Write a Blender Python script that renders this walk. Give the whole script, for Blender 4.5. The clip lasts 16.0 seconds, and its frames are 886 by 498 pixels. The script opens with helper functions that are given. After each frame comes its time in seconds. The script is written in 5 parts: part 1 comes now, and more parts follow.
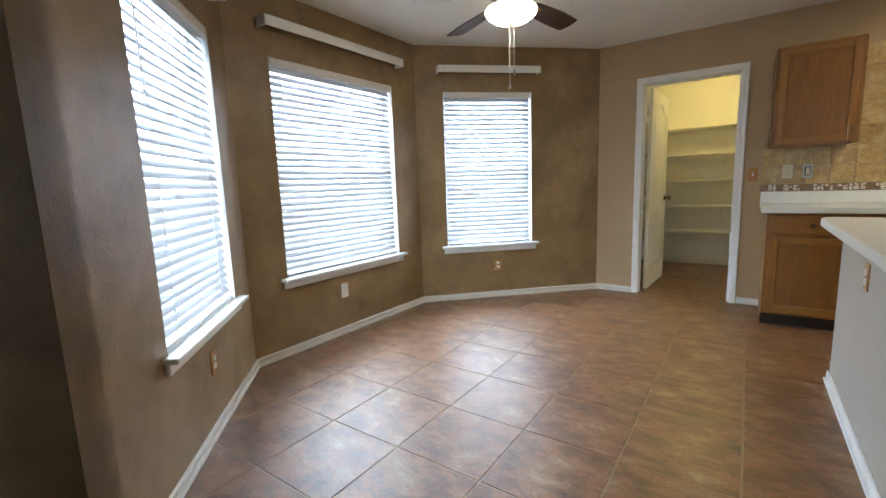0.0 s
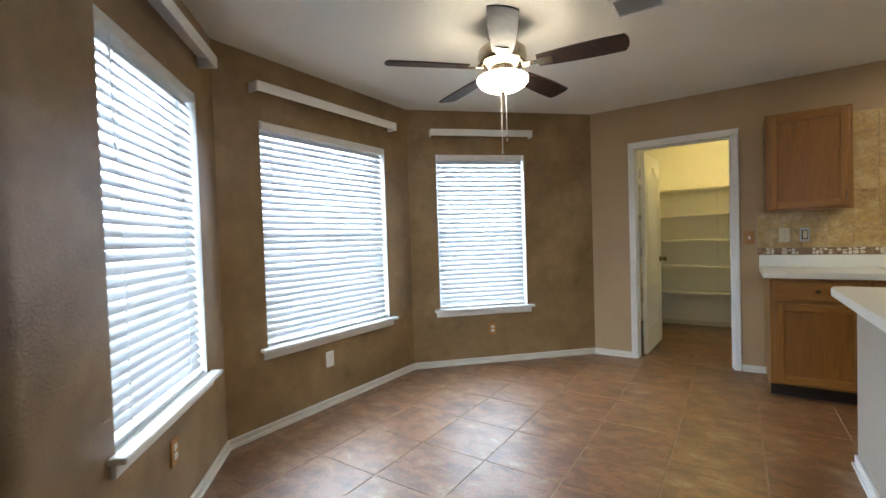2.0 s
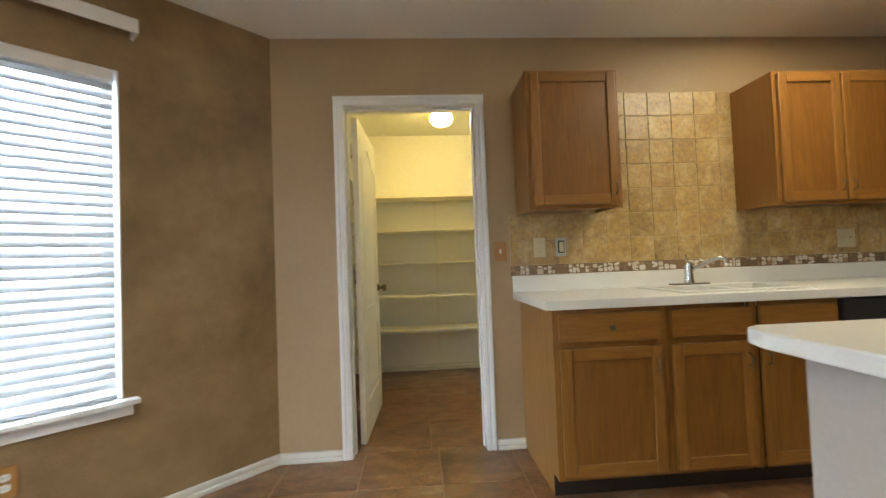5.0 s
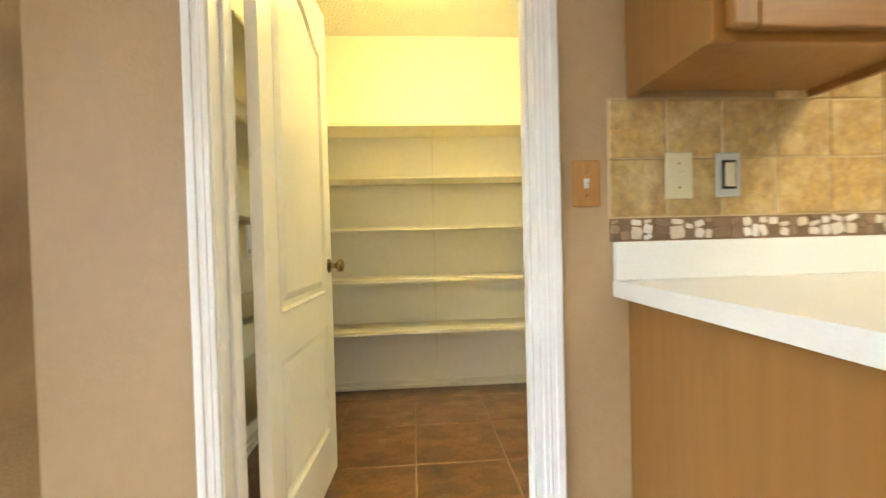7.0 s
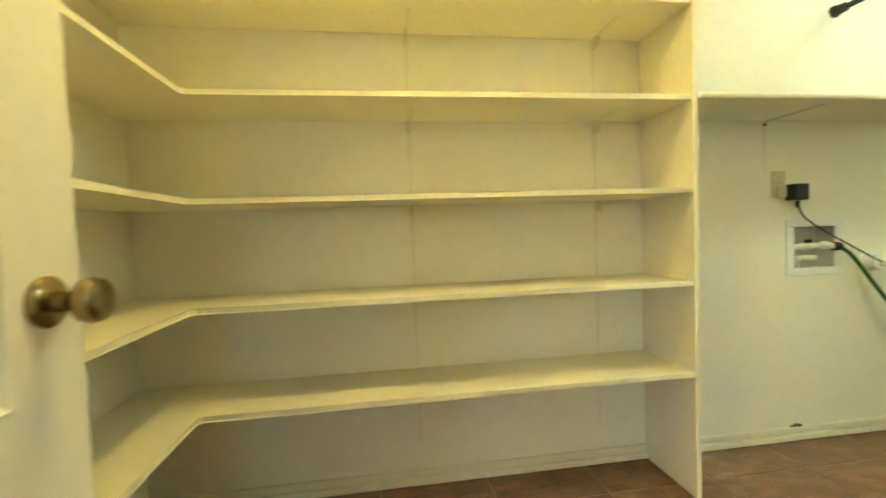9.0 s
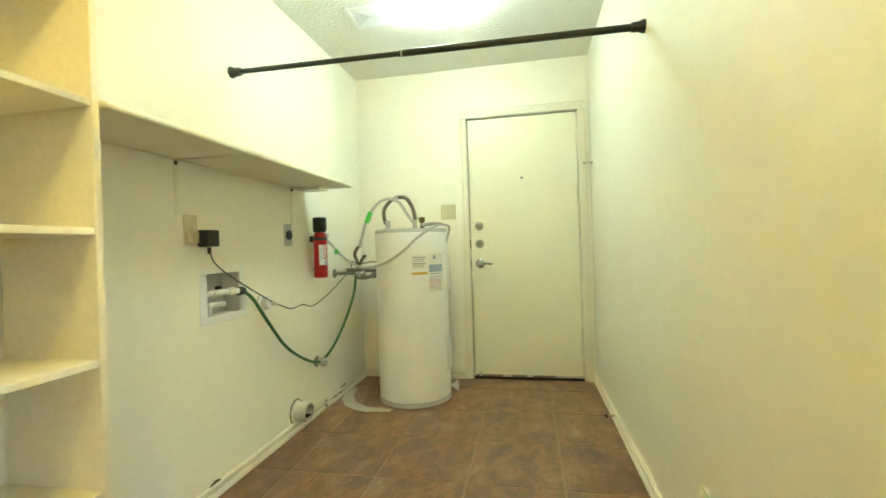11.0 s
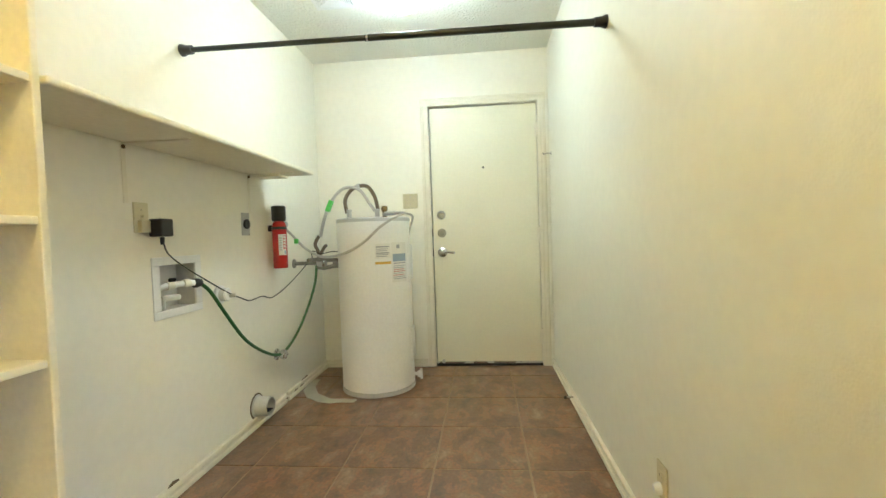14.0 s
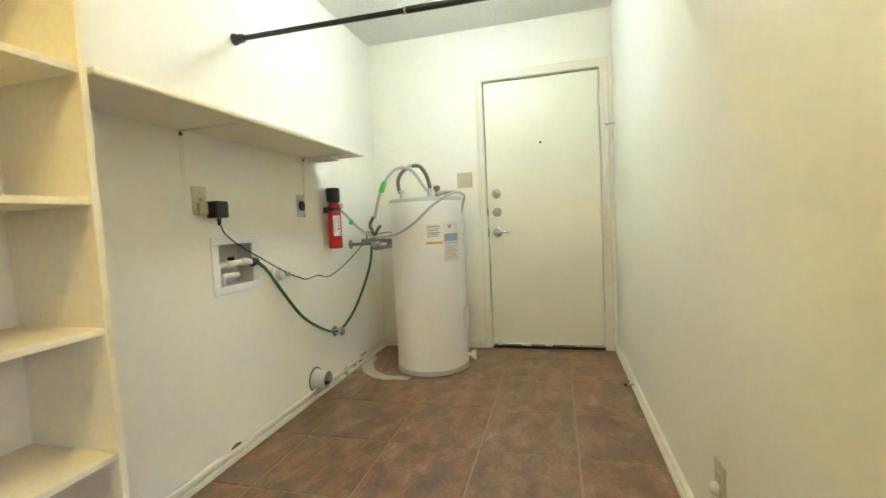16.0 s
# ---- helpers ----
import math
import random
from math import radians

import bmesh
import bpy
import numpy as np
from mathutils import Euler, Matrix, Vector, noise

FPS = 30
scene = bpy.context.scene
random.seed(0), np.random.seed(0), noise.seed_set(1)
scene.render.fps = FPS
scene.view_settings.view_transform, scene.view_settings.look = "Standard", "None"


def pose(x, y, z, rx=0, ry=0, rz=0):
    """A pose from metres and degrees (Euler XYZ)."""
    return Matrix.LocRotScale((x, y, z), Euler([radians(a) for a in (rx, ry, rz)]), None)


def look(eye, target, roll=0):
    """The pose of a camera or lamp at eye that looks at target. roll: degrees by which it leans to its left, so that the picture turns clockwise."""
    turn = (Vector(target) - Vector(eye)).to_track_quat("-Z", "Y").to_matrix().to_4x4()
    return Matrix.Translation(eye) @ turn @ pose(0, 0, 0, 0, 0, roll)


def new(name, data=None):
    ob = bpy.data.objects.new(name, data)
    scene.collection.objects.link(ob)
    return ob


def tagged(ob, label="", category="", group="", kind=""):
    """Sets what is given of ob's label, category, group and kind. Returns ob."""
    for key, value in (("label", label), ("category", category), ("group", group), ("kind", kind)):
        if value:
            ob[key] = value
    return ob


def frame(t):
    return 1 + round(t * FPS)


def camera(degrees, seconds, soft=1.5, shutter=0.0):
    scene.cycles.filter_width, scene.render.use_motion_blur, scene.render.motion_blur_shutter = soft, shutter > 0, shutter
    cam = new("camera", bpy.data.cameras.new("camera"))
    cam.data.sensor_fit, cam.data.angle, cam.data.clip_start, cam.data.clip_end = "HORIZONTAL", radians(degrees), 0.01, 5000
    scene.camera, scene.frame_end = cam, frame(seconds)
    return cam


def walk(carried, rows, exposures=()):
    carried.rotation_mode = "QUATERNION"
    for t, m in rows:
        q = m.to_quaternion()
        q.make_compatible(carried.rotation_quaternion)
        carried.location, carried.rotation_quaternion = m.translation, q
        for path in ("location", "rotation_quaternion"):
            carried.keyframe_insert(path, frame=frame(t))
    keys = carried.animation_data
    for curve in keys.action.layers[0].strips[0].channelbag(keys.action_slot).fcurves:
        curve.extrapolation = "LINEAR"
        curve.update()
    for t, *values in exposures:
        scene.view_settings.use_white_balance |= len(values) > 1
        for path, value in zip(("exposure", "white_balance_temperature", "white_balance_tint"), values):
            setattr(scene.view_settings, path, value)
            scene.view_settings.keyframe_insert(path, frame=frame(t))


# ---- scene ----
cam = camera(91.5, 16.0, soft=1.5, shutter=0.4)
PATH = [
    (0, (0.851, -4.639, 1.16), (-0.29, -3.023, 0.865), -2.0),
    (0.5, (0.845, -4.62, 1.18), (-0.315, -3.008, 0.948), -2.1),
    (1, (0.853, -4.599, 1.206), (-0.308, -2.978, 1.045), -2.2),
    (1.5, (0.842, -4.572, 1.219), (-0.332, -2.955, 1.135), -2.3),
    (2, (0.781, -4.515, 1.225), (-0.341, -2.86, 1.178), -1.8),
    (2.5, (0.644, -4.357, 1.237), (-0.318, -2.604, 1.23), -2.6),
    (3, (0.552, -4.123, 1.22), (-0.265, -2.298, 1.233), -1.4),
    (3.5, (0.475, -3.784, 1.223), (-0.132, -1.879, 1.279), -1.8),
    (4, (0.395, -3.398, 1.195), (0.003, -1.439, 1.267), -2.1),
    (4.5, (0.342, -2.983, 1.144), (0.247, -0.986, 1.218), -2.8),
    (4.7, (0.358, -2.798, 1.124), (0.418, -0.801, 1.195), -2.4),
    (6.8, (0.416, -1.194, 1.031), (0.662, 0.79, 0.985), -1.6),
    (7, (0.448, -1.051, 1.02), (0.585, 0.944, 0.983), -1.5),
    (7.5, (0.458, -0.600, 1.014), (0.567, 1.397, 1.029), -1.0),
    (8, (0.421, -0.201, 0.99), (0.53, 1.795, 0.922), -2.0),
    (8.3, (0.443, -0.002, 0.981), (0.565, 1.992, 0.886), -2.5),
    (8.5, (0.466, 0.111, 0.97), (0.603, 2.104, 0.869), -2.1),
    (9, (0.468, 0.293, 0.992), (0.756, 2.27, 0.911), -2.0),
    (9.5, (0.524, 0.478, 1.008), (1.495, 2.221, 0.873), -1.7),
    (10, (0.646, 0.537, 1.028), (2.24, 1.742, 0.954), -2.5),
    (10.2, (0.675, 0.552, 1.034), (2.449, 1.475, 0.997), -2.9),
    (12.3, (0.668, 0.678, 1.044), (2.659, 0.872, 1.03), -1.3),
    (12.5, (0.667, 0.682, 1.046), (2.657, 0.872, 1.026), -1.4),
    (13, (0.662, 0.679, 1.043), (2.653, 0.86, 1.006), -1.7),
    (13.5, (0.663, 0.674, 1.041), (2.654, 0.857, 0.984), -1.8),
    (14, (0.664, 0.662, 1.041), (2.655, 0.847, 0.977), -2.0),
    (14.5, (0.673, 0.645, 1.035), (2.658, 0.873, 0.947), -2.2),
    (15, (0.694, 0.623, 1.034), (2.672, 0.899, 0.922), -2.7),
    (15.5, (0.715, 0.589, 1.033), (2.684, 0.918, 0.916), -2.8),
    (16, (0.733, 0.55, 1.015), (2.663, 1.059, 0.884), -2.9),
]
walk(cam, [(t, look(e, g, r)) for t, e, g, r in PATH],
     exposures=[(0, 0.74, 6150, 11), (1.5, 0.72, 6200, 11), (2.5, 0.55, 6300, 10), (3.5, 0.55, 6400, 9), (4.7, 0.82, 6450, 10), (6.8, 1.98, 6800, 10), (8, 1.78, 6850, 3), (8.5, 1.77, 6900, -3), (10.2, 1.98, 6750, -4), (12.3, 1.80, 5850, 6), (16, 1.82, 5750, 18)])

# ---- light ----
world = bpy.data.worlds.new("world")
scene.world = world
world.use_nodes = True
wn = world.node_tree
sky = wn.nodes.new("ShaderNodeTexSky")
sky.sky_type = "NISHITA"
sky.sun_disc = False
sky.sun_elevation = radians(48)
sky.sun_rotation = radians(120)
wn.links.new(sky.outputs[0], wn.nodes["Background"].inputs[0])
wn.nodes["Background"].inputs[1].default_value = 0.15
sun = new("sun", bpy.data.lights.new("sun", "SUN"))
sun.data.energy, sun.data.angle, sun.data.color = 2.0, radians(2), (1.0, 0.95, 0.86)
sun.matrix_world = look((6, -4, 9), (0, 0, 0))

FAN_GLOW = 19.5
PANEL_GLOW = 6.0
PANTRY_GLOW = 37.0
LAUNDRY_GLOW = 29.5
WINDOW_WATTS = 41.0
# lamp of an added window out of view, fills the kitchen from behind
FILL_WINDOW_WATTS = 6.0


# ---- materials ----
def nodes_of(name):
    m = bpy.data.materials.new(name)
    m.use_nodes = True
    return m, m.node_tree.nodes, m.node_tree.links


def mix_rgb(nt, links, a, b, fac, mode="MIX"):
    n = nt.new("ShaderNodeMix")
    n.data_type, n.blend_type = "RGBA", mode
    for socket, v in ((n.inputs[0], fac), (n.inputs[6], a), (n.inputs[7], b)):
        if hasattr(v, "is_linked"):
            links.new(v, socket)
        elif isinstance(v, (int, float)):
            socket.default_value = v
        else:
            socket.default_value = (*v, 1)
    return n.outputs[2]


def noise_at(nt, links, scale, stretch=(1, 1, 1), detail=4.0, lo=0.28, hi=0.72, rough=0.55, shift=None, distort=0.0):
    """Noise over world position, spread to 0..1."""
    geo = nt.new("ShaderNodeNewGeometry")
    mp = nt.new("ShaderNodeMapping")
    mp.inputs["Scale"].default_value = stretch
    links.new(geo.outputs["Position"], mp.inputs["Vector"])
    if shift is not None:
        links.new(shift, mp.inputs["Location"])
    tx = nt.new("ShaderNodeTexNoise")
    tx.inputs["Scale"].default_value, tx.inputs["Detail"].default_value = scale, detail
    tx.inputs["Roughness"].default_value, tx.inputs["Distortion"].default_value = rough, distort
    links.new(mp.outputs[0], tx.inputs["Vector"])
    mr = nt.new("ShaderNodeMapRange")
    mr.inputs[1].default_value, mr.inputs[2].default_value = lo, hi
    links.new(tx.outputs["Fac"], mr.inputs[0])
    return mr.outputs[0]


def surface(name, base, second=None, rough=0.5, metal=0.0, scale=6.0, stretch=(1, 1, 1), fine=60.0, fine_amount=0.03,
            bump=0.0, bump_scale=120.0, bump_dist=0.002, per_piece=0.0, rough_var=0.03, coat=0.0, distort=0.0, third=None,
            third_scale=1.5, spec=0.5):
    m, nt, links = nodes_of(name)
    b = nt["Principled BSDF"]
    shift = None
    if per_piece:
        info = nt.new("ShaderNodeObjectInfo")
        mul = nt.new("ShaderNodeMath")
        mul.operation = "MULTIPLY"
        mul.inputs[1].default_value = 37.0
        links.new(info.outputs["Random"], mul.inputs[0])
        shift = mul.outputs[0]
    second = second or tuple(c * 0.88 for c in base)
    n1 = noise_at(nt, links, scale, stretch, 5.0, shift=shift, distort=distort)
    col = mix_rgb(nt, links, base, second, n1)
    if third:
        col = mix_rgb(nt, links, col, third, noise_at(nt, links, third_scale, (1, 1, 1), 4.0, 0.45, 0.72, shift=shift))
    n2 = noise_at(nt, links, fine, stretch, 3.0)
    dark = nt.new("ShaderNodeMapRange")
    dark.inputs[3].default_value, dark.inputs[4].default_value = 1.0 - fine_amount, 1.0 + fine_amount
    links.new(n2, dark.inputs[0])
    comb = nt.new("ShaderNodeCombineColor")
    for i in range(3):
        links.new(dark.outputs[0], comb.inputs[i])
    col = mix_rgb(nt, links, col, comb.outputs[0], 1.0, "MULTIPLY")
    if per_piece:
        pm = nt.new("ShaderNodeMapRange")
        pm.inputs[3].default_value, pm.inputs[4].default_value = 1.0 - per_piece, 1.0 + per_piece
        links.new(info.outputs["Random"], pm.inputs[0])
        c2 = nt.new("ShaderNodeCombineColor")
        for i in range(3):
            links.new(pm.outputs[0], c2.inputs[i])
        col = mix_rgb(nt, links, col, c2.outputs[0], 1.0, "MULTIPLY")
    links.new(col, b.inputs["Base Color"])
    rr = nt.new("ShaderNodeMapRange")
    rr.inputs[3].default_value, rr.inputs[4].default_value = max(0.02, rough - rough_var), min(1.0, rough + rough_var)
    links.new(n1, rr.inputs[0])
    links.new(rr.outputs[0], b.inputs["Roughness"])
    b.inputs["Metallic"].default_value = metal
    b.inputs["Coat Weight"].default_value = coat
    b.inputs["Coat Roughness"].default_value = 0.28
    b.inputs["Specular IOR Level"].default_value = spec
    if bump:
        bp = nt.new("ShaderNodeBump")
        bp.inputs["Strength"].default_value, bp.inputs["Distance"].default_value = bump, bump_dist
        links.new(noise_at(nt, links, bump_scale, stretch, 3.0, 0.3, 0.7), bp.inputs["Height"])
        links.new(bp.outputs[0], b.inputs["Normal"])
    return m


def glow(name, colour, strength):
    m, nt, links = nodes_of(name)
    b = nt["Principled BSDF"]
    b.inputs["Base Color"].default_value = (0.85, 0.85, 0.82, 1)
    b.inputs["Roughness"].default_value = 0.35
    b.inputs["Emission Color"].default_value = (*colour, 1)
    b.inputs["Emission Strength"].default_value = strength
    return m


def islands(name, colours, rough=0.5, bump=0.2):
    """One colour of the ramp for every joined piece."""
    m, nt, links = nodes_of(name)
    geo = nt.new("ShaderNodeNewGeometry")
    ramp = nt.new("ShaderNodeValToRGB")
    ramp.color_ramp.interpolation = "CONSTANT"
    e = ramp.color_ramp.elements
    while len(e) < len(colours):
        e.new(0.5)
    for i, c in enumerate(colours):
        e[i].position, e[i].color = i / len(colours), (*c, 1)
    links.new(geo.outputs["Random Per Island"], ramp.inputs[0])
    n = noise_at(nt, links, 90, lo=0.2, hi=0.8)
    mm = nt.new("ShaderNodeMath")
    mm.operation, mm.inputs[1].default_value = "MULTIPLY", 0.35
    links.new(n, mm.inputs[0])
    col = mix_rgb(nt, links, ramp.outputs[0], (0.24, 0.18, 0.12), mm.outputs[0])
    links.new(col, nt["Principled BSDF"].inputs["Base Color"])
    nt["Principled BSDF"].inputs["Roughness"].default_value = rough
    return m


def clouded(name, stops):
    """Glazed stone-look tile: blotches and streaks that change from tile to tile."""
    m, nt, links = nodes_of(name)
    b = nt["Principled BSDF"]
    info = nt.new("ShaderNodeObjectInfo")
    mul = nt.new("ShaderNodeMath")
    mul.operation, mul.inputs[1].default_value = "MULTIPLY", 37.0
    links.new(info.outputs["Random"], mul.inputs[0])
    big = noise_at(nt, links, 6.5, (1.0, 1.5, 1.0), 7.0, 0.0, 1.0, 0.60, mul.outputs[0], 0.25)
    ramp = nt.new("ShaderNodeValToRGB")
    e = ramp.color_ramp.elements
    while len(e) < len(stops):
        e.new(0.5)
    for k, (p, c) in enumerate(stops):
        e[k].position, e[k].color = p, (*c, 1)
    links.new(big, ramp.inputs[0])
    # greyish scuffs and fine pale flecks
    scuff = noise_at(nt, links, 9.0, (1.0, 2.6, 1.0), 6.0, 0.58, 0.84, 0.6, mul.outputs[0], 0.3)
    col = mix_rgb(nt, links, ramp.outputs[0], (0.205, 0.125, 0.074), scuff)
    fleck = noise_at(nt, links, 70.0, (1.0, 1.0, 1.0), 3.0, 0.30, 0.70)
    fl = nt.new("ShaderNodeMapRange")
    fl.inputs[3].default_value, fl.inputs[4].default_value = 0.78, 1.22
    links.new(fleck, fl.inputs[0])
    cc = nt.new("ShaderNodeCombineColor")
    for k in range(3):
        links.new(fl.outputs[0], cc.inputs[k])
    col = mix_rgb(nt, links, col, cc.outputs[0], 1.0, "MULTIPLY")
    links.new(col, b.inputs["Base Color"])
    rr = nt.new("ShaderNodeMapRange")
    rr.inputs[3].default_value, rr.inputs[4].default_value = 0.36, 0.50
    links.new(noise_at(nt, links, 11.0, (1, 1, 1), 5.0, 0.3, 0.7, 0.6, mul.outputs[0]), rr.inputs[0])
    links.new(rr.outputs[0], b.inputs["Roughness"])
    b.inputs["Specular IOR Level"].default_value = 0.5
    b.inputs["Coat Weight"].default_value, b.inputs["Coat Roughness"].default_value = 0.85, 0.38
    bp = nt.new("ShaderNodeBump")
    bp.inputs["Strength"].default_value, bp.inputs["Distance"].default_value = 0.4, 0.004
    links.new(noise_at(nt, links, 16.0, (1, 1, 1), 4.0, 0.3, 0.7), bp.inputs["Height"])
    links.new(bp.outputs[0], b.inputs["Normal"])
    return m


M = {}
M["faux"] = surface("faux_brown_paint", (0.292, 0.190, 0.088), (0.190, 0.120, 0.054), 0.36, scale=3.2, fine=14, fine_amount=0.10,
                    bump=0.42, bump_scale=105, bump_dist=0.0028, third=(0.350, 0.238, 0.120), third_scale=2.6, distort=0.3)
M["tan"] = surface("tan_wall_paint", (0.430, 0.300, 0.160), (0.395, 0.272, 0.143), 0.50, scale=2.0, fine=30, fine_amount=0.03,
                   bump=0.3, bump_scale=95, bump_dist=0.002)
M["cream"] = surface("cream_wall_paint", (0.85, 0.816, 0.690), (0.825, 0.790, 0.662), 0.5, scale=1.6, fine=24, fine_amount=0.02,
                     bump=0.16, bump_scale=150, bump_dist=0.002)
M["ceiling"] = surface("ceiling_paint", (0.83, 0.81, 0.735), (0.80, 0.78, 0.705), 0.8, scale=2.0, fine=70, fine_amount=0.03,
                       bump=0.25, bump_scale=70, bump_dist=0.003)
M["ceiling2"] = surface("utility_ceiling_paint", (0.80, 0.79, 0.70), (0.77, 0.76, 0.67), 0.75, scale=2.0, fine=70, fine_amount=0.03,
                        bump=0.9, bump_scale=55, bump_dist=0.006)
M["trim"] = surface("white_trim_paint", (0.80, 0.80, 0.78), (0.76, 0.75, 0.72), 0.32, scale=5, fine=40, fine_amount=0.03, bump=0.05)
M["basetrim"] = surface("aged_white_trim_paint", (0.76, 0.735, 0.67), (0.71, 0.68, 0.61), 0.34, scale=5, fine=40, fine_amount=0.03, bump=0.05)
M["creamtrim"] = surface("cream_trim_paint", (0.80, 0.755, 0.61), (0.76, 0.71, 0.56), 0.35, scale=5, fine=40, fine_amount=0.03, bump=0.08)
M["doorpaint"] = surface("door_paint", (0.82, 0.79, 0.70), (0.79, 0.76, 0.66), 0.33, scale=4, fine=50, fine_amount=0.02, bump=0.06)
M["exitdoor"] = surface("exit_door_paint", (0.80, 0.77, 0.60), (0.77, 0.735, 0.565), 0.38, scale=3, fine=50, fine_amount=0.02, bump=0.06)
M["shelf"] = surface("shelf_paint", (0.85, 0.80, 0.635), (0.82, 0.765, 0.60), 0.42, scale=4, fine=60, fine_amount=0.04, bump=0.12, bump_scale=60)
M["tile"] = clouded("slate_floor_tile", [(0.31, (0.066, 0.029, 0.011)), (0.42, (0.150, 0.060, 0.020)), (0.48, (0.142, 0.073, 0.030)),
                    (0.53, (0.246, 0.096, 0.032)), (0.59, (0.208, 0.112, 0.047)), (0.70, (0.335, 0.218, 0.120))])
M["grout"] = surface("floor_grout", (0.40, 0.305, 0.212), (0.30, 0.225, 0.155), 0.9, scale=9, bump=0.4)
M["oak"] = surface("honey_oak", (0.310, 0.138, 0.026), (0.210, 0.085, 0.014), 0.36, scale=3.0, stretch=(16, 16, 1.1), fine=12,
                   fine_amount=0.11, bump=0.12, bump_scale=10, bump_dist=0.001, coat=0.15, distort=1.2)
M["oakpanel"] = surface("dark_oak_panel", (0.262, 0.110, 0.020), (0.185, 0.072, 0.012), 0.36, scale=2.2, stretch=(9, 9, 0.9), fine=12,
                        fine_amount=0.10, bump=0.10, bump_scale=10, bump_dist=0.001, coat=0.15, distort=2.0)
M["oakside"] = surface("oak_flank", (0.300, 0.140, 0.034), (0.262, 0.118, 0.027), 0.4, scale=3.0, stretch=(14, 14, 0.9), fine=12,
                       fine_amount=0.06, bump=0.08, bump_scale=10, bump_dist=0.001)
M["oakh"] = surface("honey_oak_level_grain", (0.310, 0.138, 0.026), (0.210, 0.085, 0.014), 0.36, scale=3.0, stretch=(1.1, 16, 16), fine=12,
                    fine_amount=0.11, bump=0.12, bump_scale=10, bump_dist=0.001, coat=0.15, distort=1.2)
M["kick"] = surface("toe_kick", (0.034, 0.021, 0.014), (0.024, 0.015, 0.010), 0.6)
M["laminate"] = surface("white_laminate", (0.76, 0.75, 0.70), (0.72, 0.71, 0.66), 0.33, scale=160, fine=300, fine_amount=0.05)
M["bstile"] = surface("stone_wall_tile", (0.56, 0.385, 0.145), (0.31, 0.182, 0.058), 0.28, scale=11, fine=50, fine_amount=0.18,
                      bump=0.55, bump_scale=30, bump_dist=0.004, per_piece=0.10, third=(0.58, 0.44, 0.22), third_scale=9, distort=1.8, coat=0.25)
M["bsgrout"] = surface("wall_grout", (0.56, 0.43, 0.25), (0.48, 0.36, 0.20), 0.9, bump=0.4)
M["mosaic"] = islands("brown_pebble_mosaic", [(0.19, 0.115, 0.065), (0.30, 0.19, 0.11), (0.25, 0.155, 0.085), (0.38, 0.25, 0.145), (0.21, 0.13, 0.07)], 0.35)
M["mosaicpale"] = islands("pale_pebble_mosaic", [(0.80, 0.75, 0.66), (0.76, 0.69, 0.57), (0.83, 0.78, 0.70), (0.70, 0.60, 0.46)], 0.35)
M["mosaicbed"] = surface("brown_mosaic_grout", (0.27, 0.175, 0.10), (0.21, 0.13, 0.075), 0.9, bump=0.3)
M["steel"] = surface("brushed_steel", (0.55, 0.54, 0.51), (0.48, 0.47, 0.44), 0.28, metal=1.0, fine=90, fine_amount=0.05)
M["antique"] = surface("antique_pull_metal", (0.20, 0.165, 0.115), (0.13, 0.105, 0.070), 0.32, metal=1.0)
M["dullpipe"] = surface("tarnished_pipe", (0.34, 0.32, 0.28), (0.20, 0.18, 0.15), 0.34, metal=1.0, scale=30)
M["satin"] = surface("satin_nickel", (0.52, 0.51, 0.48), (0.45, 0.44, 0.41), 0.26, metal=0.9)
M["pewter"] = surface("pewter_plate", (0.50, 0.50, 0.46), (0.45, 0.45, 0.41), 0.4, metal=0.3)
M["chrome"] = surface("chrome", (0.72, 0.72, 0.72), (0.66, 0.66, 0.66), 0.12, metal=1.0, rough_var=0.03)
M["brass"] = surface("antique_brass", (0.33, 0.25, 0.13), (0.24, 0.18, 0.09), 0.22, metal=1.0)
M["nickel"] = surface("fan_nickel", (0.56, 0.50, 0.40), (0.48, 0.43, 0.34), 0.22, metal=1.0)
M["blade"] = surface("dark_walnut_blade", (0.052, 0.026, 0.018), (0.028, 0.014, 0.010), 0.5, scale=4, stretch=(6, 6, 6), fine=30, fine_amount=0.2)
M["ivory"] = surface("ivory_plastic", (0.62, 0.56, 0.36), (0.58, 0.52, 0.33), 0.35)
M["whiteplastic"] = surface("white_plastic", (0.80, 0.80, 0.77), (0.77, 0.77, 0.74), 0.35)
M["woodplate"] = surface("oak_wall_plate", (0.45, 0.225, 0.060), (0.37, 0.175, 0.044), 0.4, scale=4, stretch=(10, 10, 1), fine=20, fine_amount=0.1)
M["black"] = surface("black_plastic", (0.014, 0.014, 0.015), (0.02, 0.02, 0.02), 0.4)
M["dkgreen"] = surface("dark_rod_enamel", (0.010, 0.016, 0.014), (0.016, 0.022, 0.019), 0.35)
M["hosegreen"] = surface("green_hose_rubber", (0.025, 0.14, 0.030), (0.018, 0.10, 0.022), 0.38)
M["hosegrey"] = surface("grey_cable_sheath", (0.50, 0.48, 0.42), (0.43, 0.41, 0.36), 0.5)
M["braid"] = surface("braided_steel_hose", (0.58, 0.56, 0.51), (0.38, 0.36, 0.32), 0.35, metal=0.6, scale=220, fine=300, fine_amount=0.2)
M["copper"] = surface("dull_copper_pipe", (0.21, 0.155, 0.105), (0.13, 0.10, 0.07), 0.45, metal=0.5)
M["tape"] = surface("green_tag_plastic", (0.10, 0.55, 0.08), (0.08, 0.48, 0.06), 0.4)
